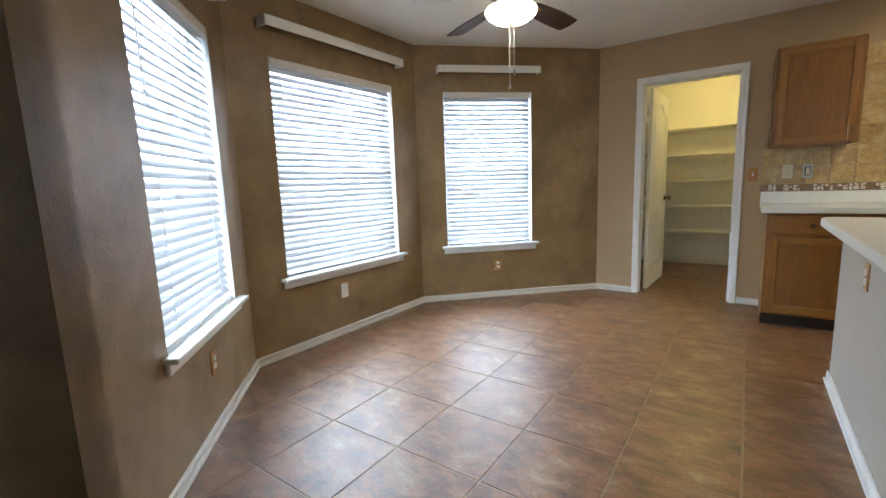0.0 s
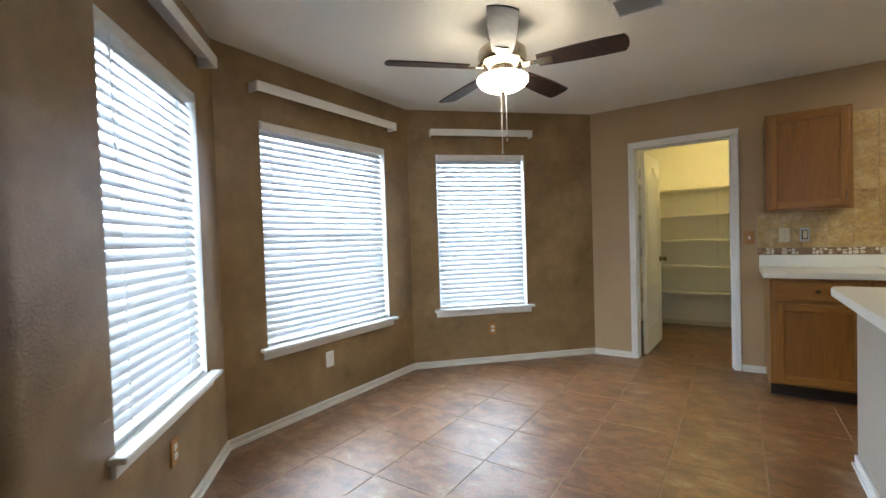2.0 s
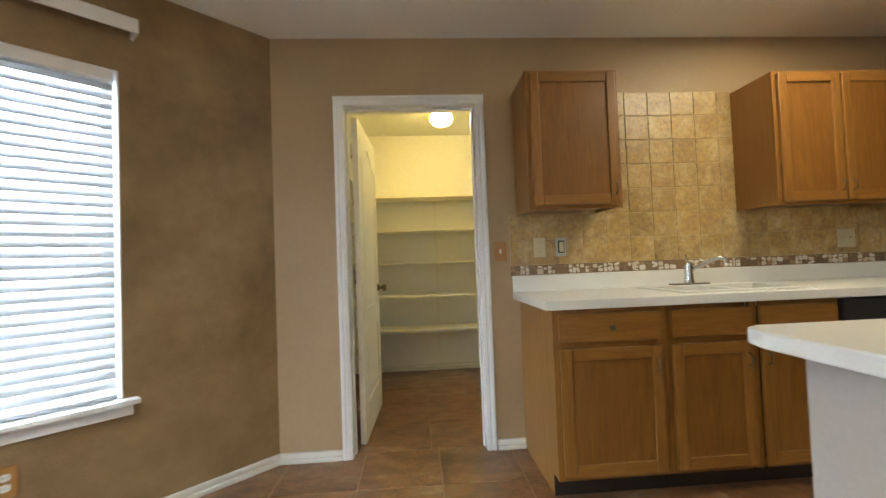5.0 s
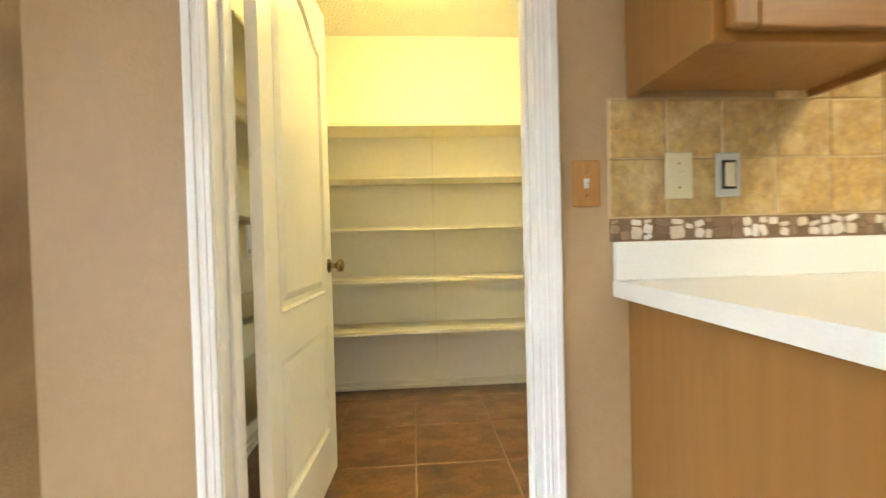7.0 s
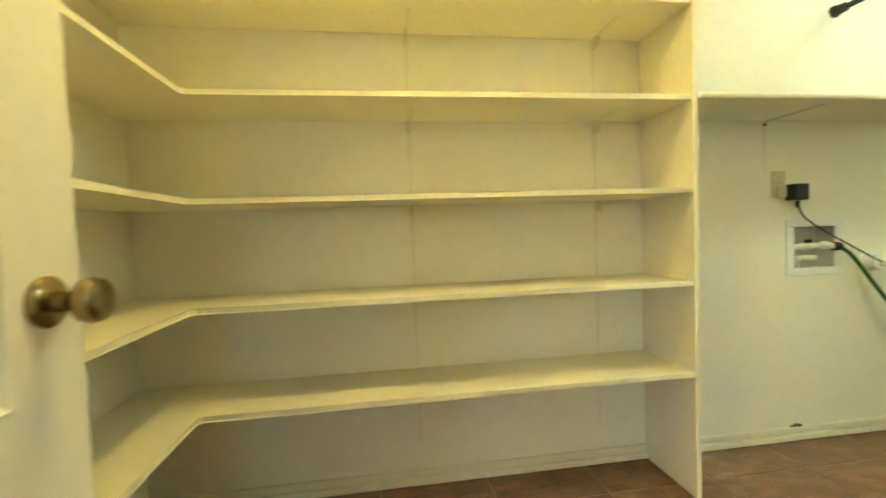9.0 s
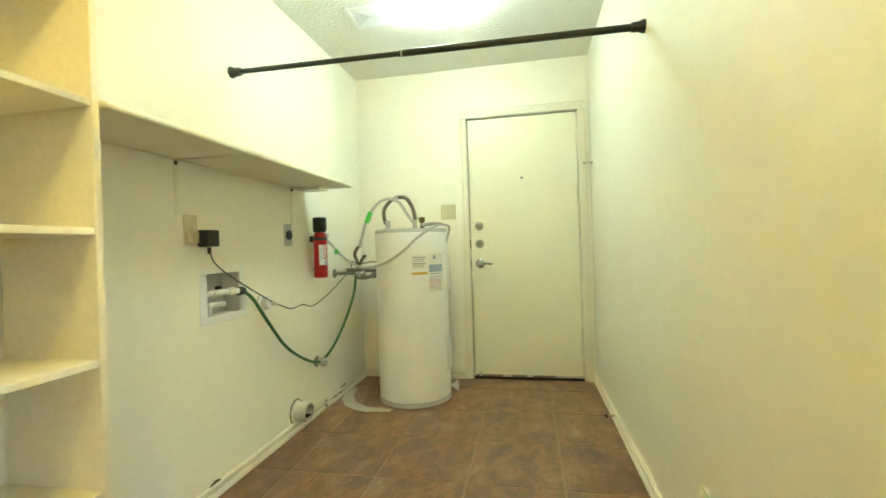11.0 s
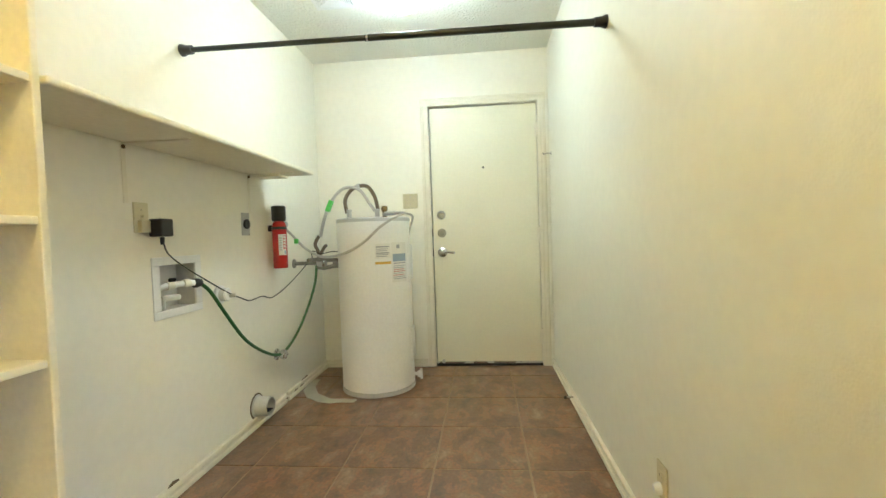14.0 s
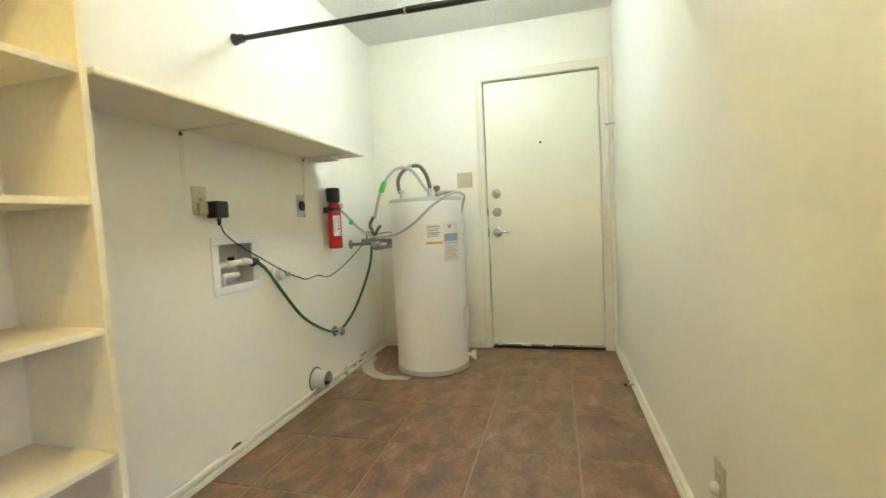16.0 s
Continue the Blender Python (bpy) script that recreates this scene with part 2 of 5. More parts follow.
M["red"] = surface("red_enamel", (0.46, 0.012, 0.012), (0.38, 0.010, 0.010), 0.25, coat=0.4)
M["paper"] = surface("paper_label", (0.78, 0.77, 0.72), (0.74, 0.73, 0.68), 0.6)
M["ink"] = surface("grey_print", (0.36, 0.37, 0.39), (0.30, 0.31, 0.33), 0.7)
M["redink"] = surface("red_print", (0.52, 0.13, 0.10), (0.46, 0.11, 0.08), 0.7)
M["blueink"] = surface("blue_print", (0.33, 0.41, 0.52), (0.26, 0.33, 0.43), 0.7)
M["yellowink"] = surface("amber_print", (0.70, 0.42, 0.06), (0.64, 0.38, 0.05), 0.7)
M["tank"] = surface("heater_enamel", (0.85, 0.845, 0.81), (0.83, 0.82, 0.785), 0.33, scale=2)
M["tankgrey"] = surface("heater_band_grey", (0.56, 0.555, 0.53), (0.51, 0.505, 0.48), 0.4)
M["pvc"] = surface("pvc_pipe", (0.74, 0.71, 0.60), (0.70, 0.67, 0.56), 0.35)
M["boxgrey"] = surface("grey_box_liner", (0.62, 0.60, 0.55), (0.55, 0.53, 0.48), 0.5)
M["duct"] = surface("galvanised_duct", (0.72, 0.70, 0.64), (0.58, 0.56, 0.51), 0.4, metal=0.25)
# near black: painted shade of holes and gaps, also some dark parts
M["dark"] = surface("hole_shade_and_dark_parts", (0.012, 0.011, 0.010), (0.02, 0.018, 0.016), 0.9)
M["vinylpatch"] = surface("old_vinyl_floor", (0.52, 0.50, 0.39), (0.46, 0.44, 0.34), 0.5, scale=12)
M["vinyl"] = surface("white_window_vinyl", (0.80, 0.81, 0.82), (0.77, 0.78, 0.79), 0.3)
M["penwall"] = surface("pale_grey_paint", (0.44, 0.395, 0.335), (0.41, 0.368, 0.31), 0.6, scale=2, bump=0.25, bump_scale=90)
M["stained"] = surface("dark_stain", (0.16, 0.11, 0.06), (0.10, 0.07, 0.04), 0.8)
M["grass"] = surface("lawn", (0.075, 0.115, 0.030), (0.045, 0.075, 0.020), 0.9, scale=1.2, fine=20, fine_amount=0.3, bump=0.5, bump_scale=30)
M["fanbowl"] = glow("fan_light_glass", (1.0, 0.88, 0.66), FAN_GLOW)
M["panelglow"] = glow("ceiling_panel_diffuser", (1.0, 0.90, 0.64), PANEL_GLOW)
M["pantryglow"] = glow("pantry_lamp_glass", (1.0, 0.745, 0.23), PANTRY_GLOW)
M["laundryglow"] = glow("laundry_lamp_glass", (0.83, 1.0, 0.97), LAUNDRY_GLOW)

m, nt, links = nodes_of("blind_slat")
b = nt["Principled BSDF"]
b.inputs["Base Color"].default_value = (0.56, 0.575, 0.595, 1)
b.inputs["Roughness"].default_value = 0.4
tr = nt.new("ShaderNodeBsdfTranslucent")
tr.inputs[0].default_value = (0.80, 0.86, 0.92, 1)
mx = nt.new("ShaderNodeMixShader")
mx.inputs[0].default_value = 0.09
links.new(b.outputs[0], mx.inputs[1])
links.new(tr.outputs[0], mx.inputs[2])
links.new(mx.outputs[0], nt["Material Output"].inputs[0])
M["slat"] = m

m, nt, links = nodes_of("window_glass")
b = nt["Principled BSDF"]
b.inputs["Base Color"].default_value = (1, 1, 1, 1)
b.inputs["Roughness"].default_value = 0.02
b.inputs["Transmission Weight"].default_value = 1.0
b.inputs["IOR"].default_value = 1.05
M["glass"] = m


# ---- mesh helpers ----
def mesh_of(name, bm, material, smooth=False):
    bmesh.ops.recalc_face_normals(bm, faces=bm.faces)
    me = bpy.data.meshes.new(name)
    bm.to_mesh(me)
    bm.free()
    for mt in (material if isinstance(material, (list, tuple)) else [material]):
        me.materials.append(mt)
    if smooth:
        me.polygons.foreach_set("use_smooth", [True] * len(me.polygons))
        me.set_sharp_from_angle(angle=radians(38))
    return me


def part(name, bm, material, parent=None, label="", smooth=False, at=None):
    ob = new(name, mesh_of(name, bm, material, smooth))
    if parent is not None:
        ob.parent = parent
    if at is not None:
        ob.matrix_basis = at
    if label:
        ob["label"] = label
    return ob


def thing(name, at, label, category, group="", kind=""):
    ob = new(name)
    ob.empty_display_size = 0.05
    ob.matrix_basis = at
    return tagged(ob, label, category, group, kind)


def box(x0, x1, y0, y1, z0, z1, bevel=0.0, seg=1, bm=None):
    own = bmesh.new()
    bmesh.ops.create_cube(own, size=1.0)
    bmesh.ops.scale(own, vec=(x1 - x0, y1 - y0, z1 - z0), verts=own.verts)
    bmesh.ops.translate(own, vec=((x0 + x1) / 2, (y0 + y1) / 2, (z0 + z1) / 2), verts=own.verts)
    if bevel:
        bmesh.ops.bevel(own, geom=own.edges[:], offset=bevel, segments=seg, profile=0.5, affect="EDGES")
    if bm is None:
        return own
    return join(bm, own)


def join(bm, other):
    tmp = bpy.data.meshes.new("tmp")
    other.to_mesh(tmp)
    other.free()
    bm.from_mesh(tmp)
    bpy.data.meshes.remove(tmp)
    return bm


def lathe(profile, n=24, at=None, bm=None):
    """A turned shape about z from (radius, height) pairs."""
    own = bmesh.new()
    rings = []
    for r, z in profile:
        if r < 1e-5:
            rings.append([own.verts.new((0, 0, z))])
        else:
            rings.append([own.verts.new((r * math.cos(2 * math.pi * i / n), r * math.sin(2 * math.pi * i / n), z)) for i in range(n)])
    for a, c in zip(rings, rings[1:]):
        for i in range(n):
            j = (i + 1) % n
            if len(a) == 1 and len(c) > 1:
                own.faces.new((a[0], c[i], c[j]))
            elif len(c) == 1 and len(a) > 1:
                own.faces.new((a[i], a[j], c[0]))
            elif len(a) > 1:
                own.faces.new((a[i], a[j], c[j], c[i]))
    for ring in (rings[0], rings[-1]):
        if len(ring) > 1:
            own.faces.new(ring)
    if at is not None:
        bmesh.ops.transform(own, matrix=at, verts=own.verts)
    if bm is None:
        return own
    return join(bm, own)


def tube(points, r, n=8, steps=7, bm=None, wobble=0.0):
    """A round cord through the points, smoothly."""
    p = [Vector(q) for q in points]
    path = []
    for i in range(len(p) - 1):
        a, c, d, e = p[max(i - 1, 0)], p[i], p[i + 1], p[min(i + 2, len(p) - 1)]
        for k in range(steps):
            t = k / steps
            path.append(0.5 * ((2 * c) + (d - a) * t + (2 * a - 5 * c + 4 * d - e) * t * t + (3 * c - a - 3 * d + e) * t ** 3))
    path.append(p[-1])
    own = bmesh.new()
    up = Vector((0.31, 0.2, 0.93)).normalized()
    rings = []
    for i, q in enumerate(path):
        d = (path[min(i + 1, len(path) - 1)] - path[max(i - 1, 0)]).normalized()
        s = d.cross(up)
        s = s.normalized() if s.length > 1e-4 else Vector((1, 0, 0))
        u = s.cross(d).normalized()
        up = u
        rings.append([own.verts.new(q + r * (math.cos(2 * math.pi * k / n) * s + math.sin(2 * math.pi * k / n) * u)) for k in range(n)])
    for a, c in zip(rings, rings[1:]):
        for k in range(n):
            own.faces.new((a[k], a[(k + 1) % n], c[(k + 1) % n], c[k]))
    own.faces.new(rings[0][::-1])
    own.faces.new(rings[-1])
    if bm is None:
        return own
    return join(bm, own)


def prism(outline, z0, z1, bevel=0.0, seg=2):
    """A flat shape raised from z0 to z1."""
    bm = bmesh.new()
    lo = [bm.verts.new((x, y, z0)) for x, y in outline]
    hi = [bm.verts.new((x, y, z1)) for x, y in outline]
    bm.faces.new(lo[::-1])
    bm.faces.new(hi)
    n = len(outline)
    for i in range(n):
        bm.faces.new((lo[i], lo[(i + 1) % n], hi[(i + 1) % n], hi[i]))
    if bevel:
        bmesh.ops.bevel(bm, geom=bm.edges[:], offset=bevel, segments=seg, profile=0.5, affect="EDGES")
    return bm


def wall_frame(p, q):
    """Local x runs from p to q, y leads out of the room, z up."""
    return pose(p[0], p[1], 0, 0, 0, math.degrees(math.atan2(q[1] - p[1], q[0] - p[0])))


def wall(name, p, q, material, thick=0.15, openings=(), z0=-0.03, h=2.44, label=""):
    L = math.hypot(q[0] - p[0], q[1] - p[1])
    bm = bmesh.new()
    cuts = sorted(openings)
    u = 0.0
    for a, c, lo, hi in cuts:
        box(u, a, 0, thick, z0, h, bm=bm)
        if lo > z0:
            box(a, c, 0, thick, z0, lo, bm=bm)
        if hi < h:
            box(a, c, 0, thick, hi, h, bm=bm)
        u = c
    box(u, L, 0, thick, z0, h, bm=bm)
    bmesh.ops.remove_doubles(bm, verts=bm.verts, dist=1e-5)
    ob = part(name, bm, material, at=wall_frame(p, q))
    return tagged(ob, label, "wall", kind="structure")


# ---- the plan ----
H = 2.44
PA, AB, BC, CD = (-0.550, -4.343), (-1.750, -3.143), (-1.750, -1.324), (-0.426, 0.0)
BACK, SIDE, END, LEFT = 1.965, 0.135, 4.05, -0.40
WZ0, WZ1 = 0.535, 2.025
DX0, DOOR_W, DOOR_H = -0.014, 0.769, 2.035
WIN_A, WIN_B, WIN_C = pose(-1.2400, -3.653, 0, 0, 0, 135), pose(-1.75, -2.25, 0, 0, 0, 90), pose(-1.2500, -0.824, 0, 0, 0, 45)
W_SMALL, W_LARGE = 0.885, 1.20


def along(p, x, y):
    return math.hypot(x - p[0], y - p[1])


ua = along(PA, -1.24, -3.653)
wall("wall_bay_near", PA, AB, M["faux"], 0.16, [(ua - W_SMALL / 2, ua + W_SMALL / 2, WZ0, WZ1)], label="sponge-painted brown bay wall with a window")
ub = along(AB, -1.75, -2.25)
wall("wall_bay_middle", AB, BC, M["faux"], 0.16, [(ub - W_LARGE / 2, ub + W_LARGE / 2, WZ0, WZ1)], label="sponge-painted brown bay wall with a wide window")
uc = along(BC, -1.25, -0.824)
wall("wall_bay_far", BC, CD, M["faux"], 0.16, [(uc - W_SMALL / 2, uc + W_SMALL / 2, WZ0, WZ1)], label="sponge-painted brown bay wall with a window")
ox = -CD[0]
wall("wall_kitchen", CD, (4.6, 0.0), M["tan"], SIDE / 2, [(ox + DX0 - 0.02, ox + DX0 + DOOR_W + 0.02, -0.03, DOOR_H + 0.02)], label="plain tan painted kitchen wall with a doorway")
wall("wall_pantry_front", (END, SIDE), (LEFT, SIDE), M["cream"], SIDE / 2, [(END - DX0 - DOOR_W - 0.02, END - DX0 + 0.02, -0.03, DOOR_H + 0.02)], label="cream painted utility room wall with a doorway")
wall("wall_pantry_back", (LEFT, BACK), (END, BACK), M["cream"], 0.15, [(2.285 - LEFT, 2.50 - LEFT, 0.765, 0.965)], label="cream painted utility room back wall")
wall("wall_utility_end", (END, BACK), (END, SIDE), M["cream"], 0.15, [(BACK - 1.065, BACK - 0.215, -0.03, 2.06)], label="cream painted end wall with an exit door")
wall("wall_pantry_side", (LEFT, SIDE), (LEFT, BACK), M["cream"], 0.15, label="cream painted pantry side wall")
wall("wall_kitchen_side", (4.6, 0.0), (4.6, -8.0), M["tan"], 0.15, label="plain tan painted wall")
# unseen wall; its opening is made only for the added fill window
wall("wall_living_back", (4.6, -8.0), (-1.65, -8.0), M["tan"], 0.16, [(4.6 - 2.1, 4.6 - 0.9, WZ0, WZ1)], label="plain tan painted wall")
wall("wall_living_side", (-1.65, -8.0), (-1.65, -5.443), M["tan"], 0.15, label="plain tan painted wall")
wall("wall_living_return", (-1.65, -5.443), PA, M["faux"], 0.15, label="sponge-painted brown wall beyond the bay corner")

outline_k = [(-1.72, -8.1), (4.7, -8.1), (4.7, SIDE / 2), (CD[0], SIDE / 2), (-1.83, -1.25), (-1.83, -3.2), (-0.70, -4.40), (-1.72, -5.44)]
tagged(part("ceiling", prism(outline_k, H, H + 0.12), M["ceiling"]), "white stippled kitchen ceiling", "ceiling", kind="structure")
tagged(part("ceiling_utility", box(LEFT - 0.1, END + 0.1, SIDE / 2 + 0.001, BACK + 0.1, H, H + 0.12), M["ceiling2"]),
       "cream stippled utility room ceiling", "ceiling", kind="structure")
outline_f = outline_k[:2] + [(4.7, 0.0), (END + 0.1, 0.0), (END + 0.1, BACK + 0.1), (LEFT - 0.1, BACK + 0.1), (LEFT - 0.1, 0.0)] + outline_k[4:]
floor = tagged(part("floor", prism(outline_f, -0.12, -0.0026), M["grout"]), "brown slate-look tile floor with sandy grout", "floor", kind="structure")
ground = bmesh.new()
bmesh.ops.create_grid(ground, x_segments=2, y_segments=2, size=600)
tagged(part("ground", ground, M["grass"], at=pose(0, 0, -0.18)), "flat mown lawn outside the house", "ground", kind="structure")


# ---- windows, blinds, valances ----
def window(name, at, w, lamp_watts):
    z0, z1 = WZ0, WZ1
    win = thing(name, at, "white vinyl window with a painted sill", "window", kind="structure")
    fr = bmesh.new()
    for a, c, lo, hi in ((-w / 2, -w / 2 + 0.05, z0, z1), (w / 2 - 0.05, w / 2, z0, z1), (-w / 2 + 0.05, w / 2 - 0.05, z0, z0 + 0.06),
                         (-w / 2 + 0.05, w / 2 - 0.05, z1 - 0.05, z1)):
        box(a, c, 0.095, 0.150, lo, hi, 0.004, bm=fr)
    part("window_frame", fr, M["vinyl"], win)
    mid = (z0 + z1) / 2 - 0.02
    part("meeting_rail", box(-w / 2 + 0.05, w / 2 - 0.05, 0.10, 0.135, mid - 0.022, mid + 0.022, 0.004), M["vinyl"], win)
    for lo, hi in ((z0 + 0.06, mid - 0.022), (mid + 0.022, z1 - 0.05)):
        pane = part("pane", box(-w / 2 + 0.05, w / 2 - 0.05, 0.118, 0.122, lo, hi), M["glass"], win)
        pane.visible_shadow = False
    # stool with rounded nose and the apron under it
    part("window_sill", box(-w / 2 - 0.055, w / 2 + 0.055, -0.060, 0.0, z0 - 0.006, z0 + 0.018, 0.007, 3), M["trim"], win)
    part("sill_board", box(-w / 2, w / 2, 0.0, 0.095, z0, z0 + 0.018), M["trim"], win)
    part("apron", box(-w / 2 - 0.035, w / 2 + 0.035, -0.018, 0.0, z0 - 0.058, z0 - 0.006, 0.005, 2), M["trim"], win)
    for a, e, lo, hi in ((-w / 2 + 0.0005, -w / 2 + 0.004, z0 + 0.018, z1 - 0.004), (w / 2 - 0.004, w / 2 - 0.0005, z0 + 0.018, z1 - 0.004), (-w / 2 + 0.0005, w / 2 - 0.0005, z1 - 0.004, z1 - 0.0005)):
        part("reveal", box(a, e, 0.002, 0.095, lo, hi), M["trim"], win, "white painted window reveal")
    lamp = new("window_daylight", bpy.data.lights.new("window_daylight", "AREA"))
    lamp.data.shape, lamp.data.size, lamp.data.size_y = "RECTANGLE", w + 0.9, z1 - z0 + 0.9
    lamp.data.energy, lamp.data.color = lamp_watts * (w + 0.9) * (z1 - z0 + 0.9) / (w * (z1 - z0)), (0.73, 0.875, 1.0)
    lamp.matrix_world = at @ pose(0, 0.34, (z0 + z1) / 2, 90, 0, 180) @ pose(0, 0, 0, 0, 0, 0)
    return win


def blind(at, w, pitch=0.0445, tilt=54.5):
    z0, z1 = WZ0 + 0.018, WZ1
    bl = thing("venetian_blind", at, "white slatted faux-wood blind, lowered and nearly closed", "blind", "window blinds")
    W = w - 0.034
    part("headrail", box(-W / 2, W / 2, 0.004, 0.060, z1 - 0.052, z1 - 0.004, 0.004), M["trim"], bl)
    sm = bmesh.new()
    n, hw = 6, 0.025
    rows = []
    for i in range(n + 1):
        s = -1 + 2 * i / n
        rows.append([sm.verts.new((x, s * hw, 0.0035 * (1 - s * s) + dz)) for x in (-W / 2, W / 2) for dz in (0.0013, -0.0013)])
    for a, c in zip(rows, rows[1:]):
        sm.faces.new((a[0], c[0], c[2], a[2]))
        sm.faces.new((a[1], a[3], c[3], c[1]))
        sm.faces.new((a[0], a[1], c[1], c[0]))
        sm.faces.new((a[2], c[2], c[3], a[3]))
    sm.faces.new((rows[0][0], rows[0][2], rows[0][3], rows[0][1]))
    sm.faces.new((rows[-1][0], rows[-1][1], rows[-1][3], rows[-1][2]))
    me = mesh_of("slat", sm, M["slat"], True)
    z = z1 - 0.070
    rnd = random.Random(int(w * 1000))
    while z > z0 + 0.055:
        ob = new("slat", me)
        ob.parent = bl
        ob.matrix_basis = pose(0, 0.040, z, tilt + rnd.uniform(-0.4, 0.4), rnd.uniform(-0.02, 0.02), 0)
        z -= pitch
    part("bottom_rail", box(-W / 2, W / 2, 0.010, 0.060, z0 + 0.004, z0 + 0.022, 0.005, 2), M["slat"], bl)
    for x in (-W * 0.33, W * 0.33):
        # front ladder cord with the loops that carry the slats
        lc = tube([(x, 0.022, z1 - 0.05), (x, 0.022, z0 + 0.02)], 0.0012, 5, 1)
        zz = z1 - 0.070
        while zz > z0 + 0.055:
            box(x - 0.004, x + 0.004, 0.020, 0.0265, zz - 0.026, zz - 0.017, 0.001, bm=lc)
            zz -= pitch
        part("ladder_cord", lc, M["trim"], bl)
    part("tilt_wand", tube([(-W / 2 + 0.06, -0.002, z1 - 0.05), (-W / 2 + 0.06, -0.006, z1 - 0.50)], 0.0035, 6, 1), M["vinyl"], bl)
    return bl


def valance(at, w):
    v = thing("valance", at, "white painted valance board mounted above a window", "valance", "window valances")
    lo, hi, d = 2.182, 2.246, 0.085
    part("front_board", box(-w / 2, w / 2, -d - 0.012, -d, lo, hi, 0.003), M["trim"], v)
    part("top_board", box(-w / 2, w / 2, -d, 0.0, hi - 0.010, hi, 0.002), M["trim"], v)
    for s in (-1, 1):
        part("end_return", box(s * w / 2 - (0.012 if s > 0 else 0), s * w / 2 + (0.012 if s < 0 else 0), -d, 0.0, lo, hi - 0.011, 0.002), M["trim"], v)
    return v


for nm, at, w, vw in (("window_1", WIN_A, W_SMALL, 1.00), ("window_2", WIN_B, W_LARGE, 1.33), ("window_3", WIN_C, W_SMALL, 1.00)):
    window(nm, at, w, WINDOW_WATTS * w)
    blind(at, w)
    valance(at, vw)
# invented window behind the camera, added with its lamp to brighten the rooms
window("unseen_fill_window", pose(1.5, -8.0, 0, 0, 0, 180), 1.2, FILL_WINDOW_WATTS)


# ---- trim ----
def baseboard(name, p, q, material, h=0.060, shoe=True):
    L = math.hypot(q[0] - p[0], q[1] - p[1])
    bm = box(0, L, -0.005, 0.0, 0.0, h - 0.004)
    box(0, L, -0.018, 0.0, h - 0.022, h, 0.005, 2, bm=bm)
    if shoe:
        box(0, L, -0.023, -0.003, 0.0, 0.027, 0.006, 2, bm=bm)
    return tagged(part(name, bm, material, at=wall_frame(p, q)), "painted baseboard along the wall", "baseboard", kind="structure")


baseboard("baseboard", PA, AB, M["basetrim"])
baseboard("baseboard", AB, BC, M["basetrim"])
baseboard("baseboard", BC, CD, M["basetrim"])
baseboard("baseboard", CD, (-0.075, 0), M["basetrim"])
baseboard("baseboard", (0.818, 0), (0.985, 0), M["basetrim"])
baseboard("baseboard", (-1.65, -5.443), PA, M["basetrim"])
baseboard("baseboard", (LEFT, BACK), (1.555, BACK), M["creamtrim"])
baseboard("baseboard", (1.575, BACK), (3.30, BACK), M["creamtrim"])
baseboard("baseboard", (3.33, BACK), (END, BACK), M["creamtrim"])
baseboard("baseboard", (END, BACK), (END, 1.125), M["creamtrim"])
baseboard("baseboard", (END, SIDE), (0.83, SIDE), M["creamtrim"])
baseboard("baseboard", (LEFT, SIDE), (LEFT, BACK), M["creamtrim"])


def casing(name, at, w, h, material, face, width=0.060, label=""):
    """Moulded trim round an opening of w by h; its left foot at local 0."""
    c = thing(name, at, label, "door frame", kind="structure")
    def stick(x0, x1, z0, z1):
        bm = box(x0, x1, -0.012, 0.0, z0, z1, 0.002)
        if x1 - x0 < z1 - z0:
            a, e = (x0 + 0.004, x0 + 0.024) if x1 <= 0.01 else (x1 - 0.024, x1 - 0.004)
            box(a, e, -0.019, -0.011, z0, z1 - 0.004, 0.003, 2, bm=bm)
            a, e = (x1 - 0.020, x1 - 0.012) if x1 <= 0.01 else (x0 + 0.012, x0 + 0.020)
            box(a, e, -0.015, -0.011, z0, z1 - 0.03, 0.0015, bm=bm)
        else:
            box(x0 + 0.004, x1 - 0.004, -0.019, -0.011, z1 - 0.024, z1 - 0.004, 0.003, 2, bm=bm)
            box(x0 + 0.03, x1 - 0.03, -0.015, -0.011, z0 + 0.012, z0 + 0.020, 0.0015, bm=bm)
        return bm
    part("side_casing", stick(-width - 0.004, -0.004, 0, h + 0.004), material, c)
    part("side_casing", stick(w + 0.004, w + width + 0.004, 0, h + 0.004), material, c)
    part("head_casing", stick(-width - 0.004, w + width + 0.004, h + 0.004, h + width + 0.004), material, c)
    if face:
        part("jamb", box(-0.019, 0.0, -0.001, face, 0, h), material, c)
        part("jamb", box(w, w + 0.019, -0.001, face, 0, h), material, c)
        part("head_jamb", box(-0.019, w + 0.019, -0.001, face, h, h + 0.019), material, c)
    return c


dc = casing("door_frame_pantry", pose(DX0, 0, 0), DOOR_W, DOOR_H, M["trim"], SIDE + 0.001, 0.055, label="white moulded door frame of the pantry")
stop = bmesh.new()
box(0.0, 0.011, 0.055, 0.093, 0, DOOR_H, 0.002, bm=stop)
box(DOOR_W - 0.011, DOOR_W, 0.055, 0.093, 0, DOOR_H, 0.002, bm=stop)
box(0.011, DOOR_W - 0.011, 0.055, 0.093, DOOR_H - 0.011, DOOR_H, 0.002, bm=stop)
part("door_stop", stop, M["trim"], dc)
strike = box(DOOR_W - 0.003, DOOR_W - 0.0005, 0.094, 0.128, 0.885, 0.955, 0.001)
sp = part("strike_plate", strike, M["brass"], dc, "brass strike plate")
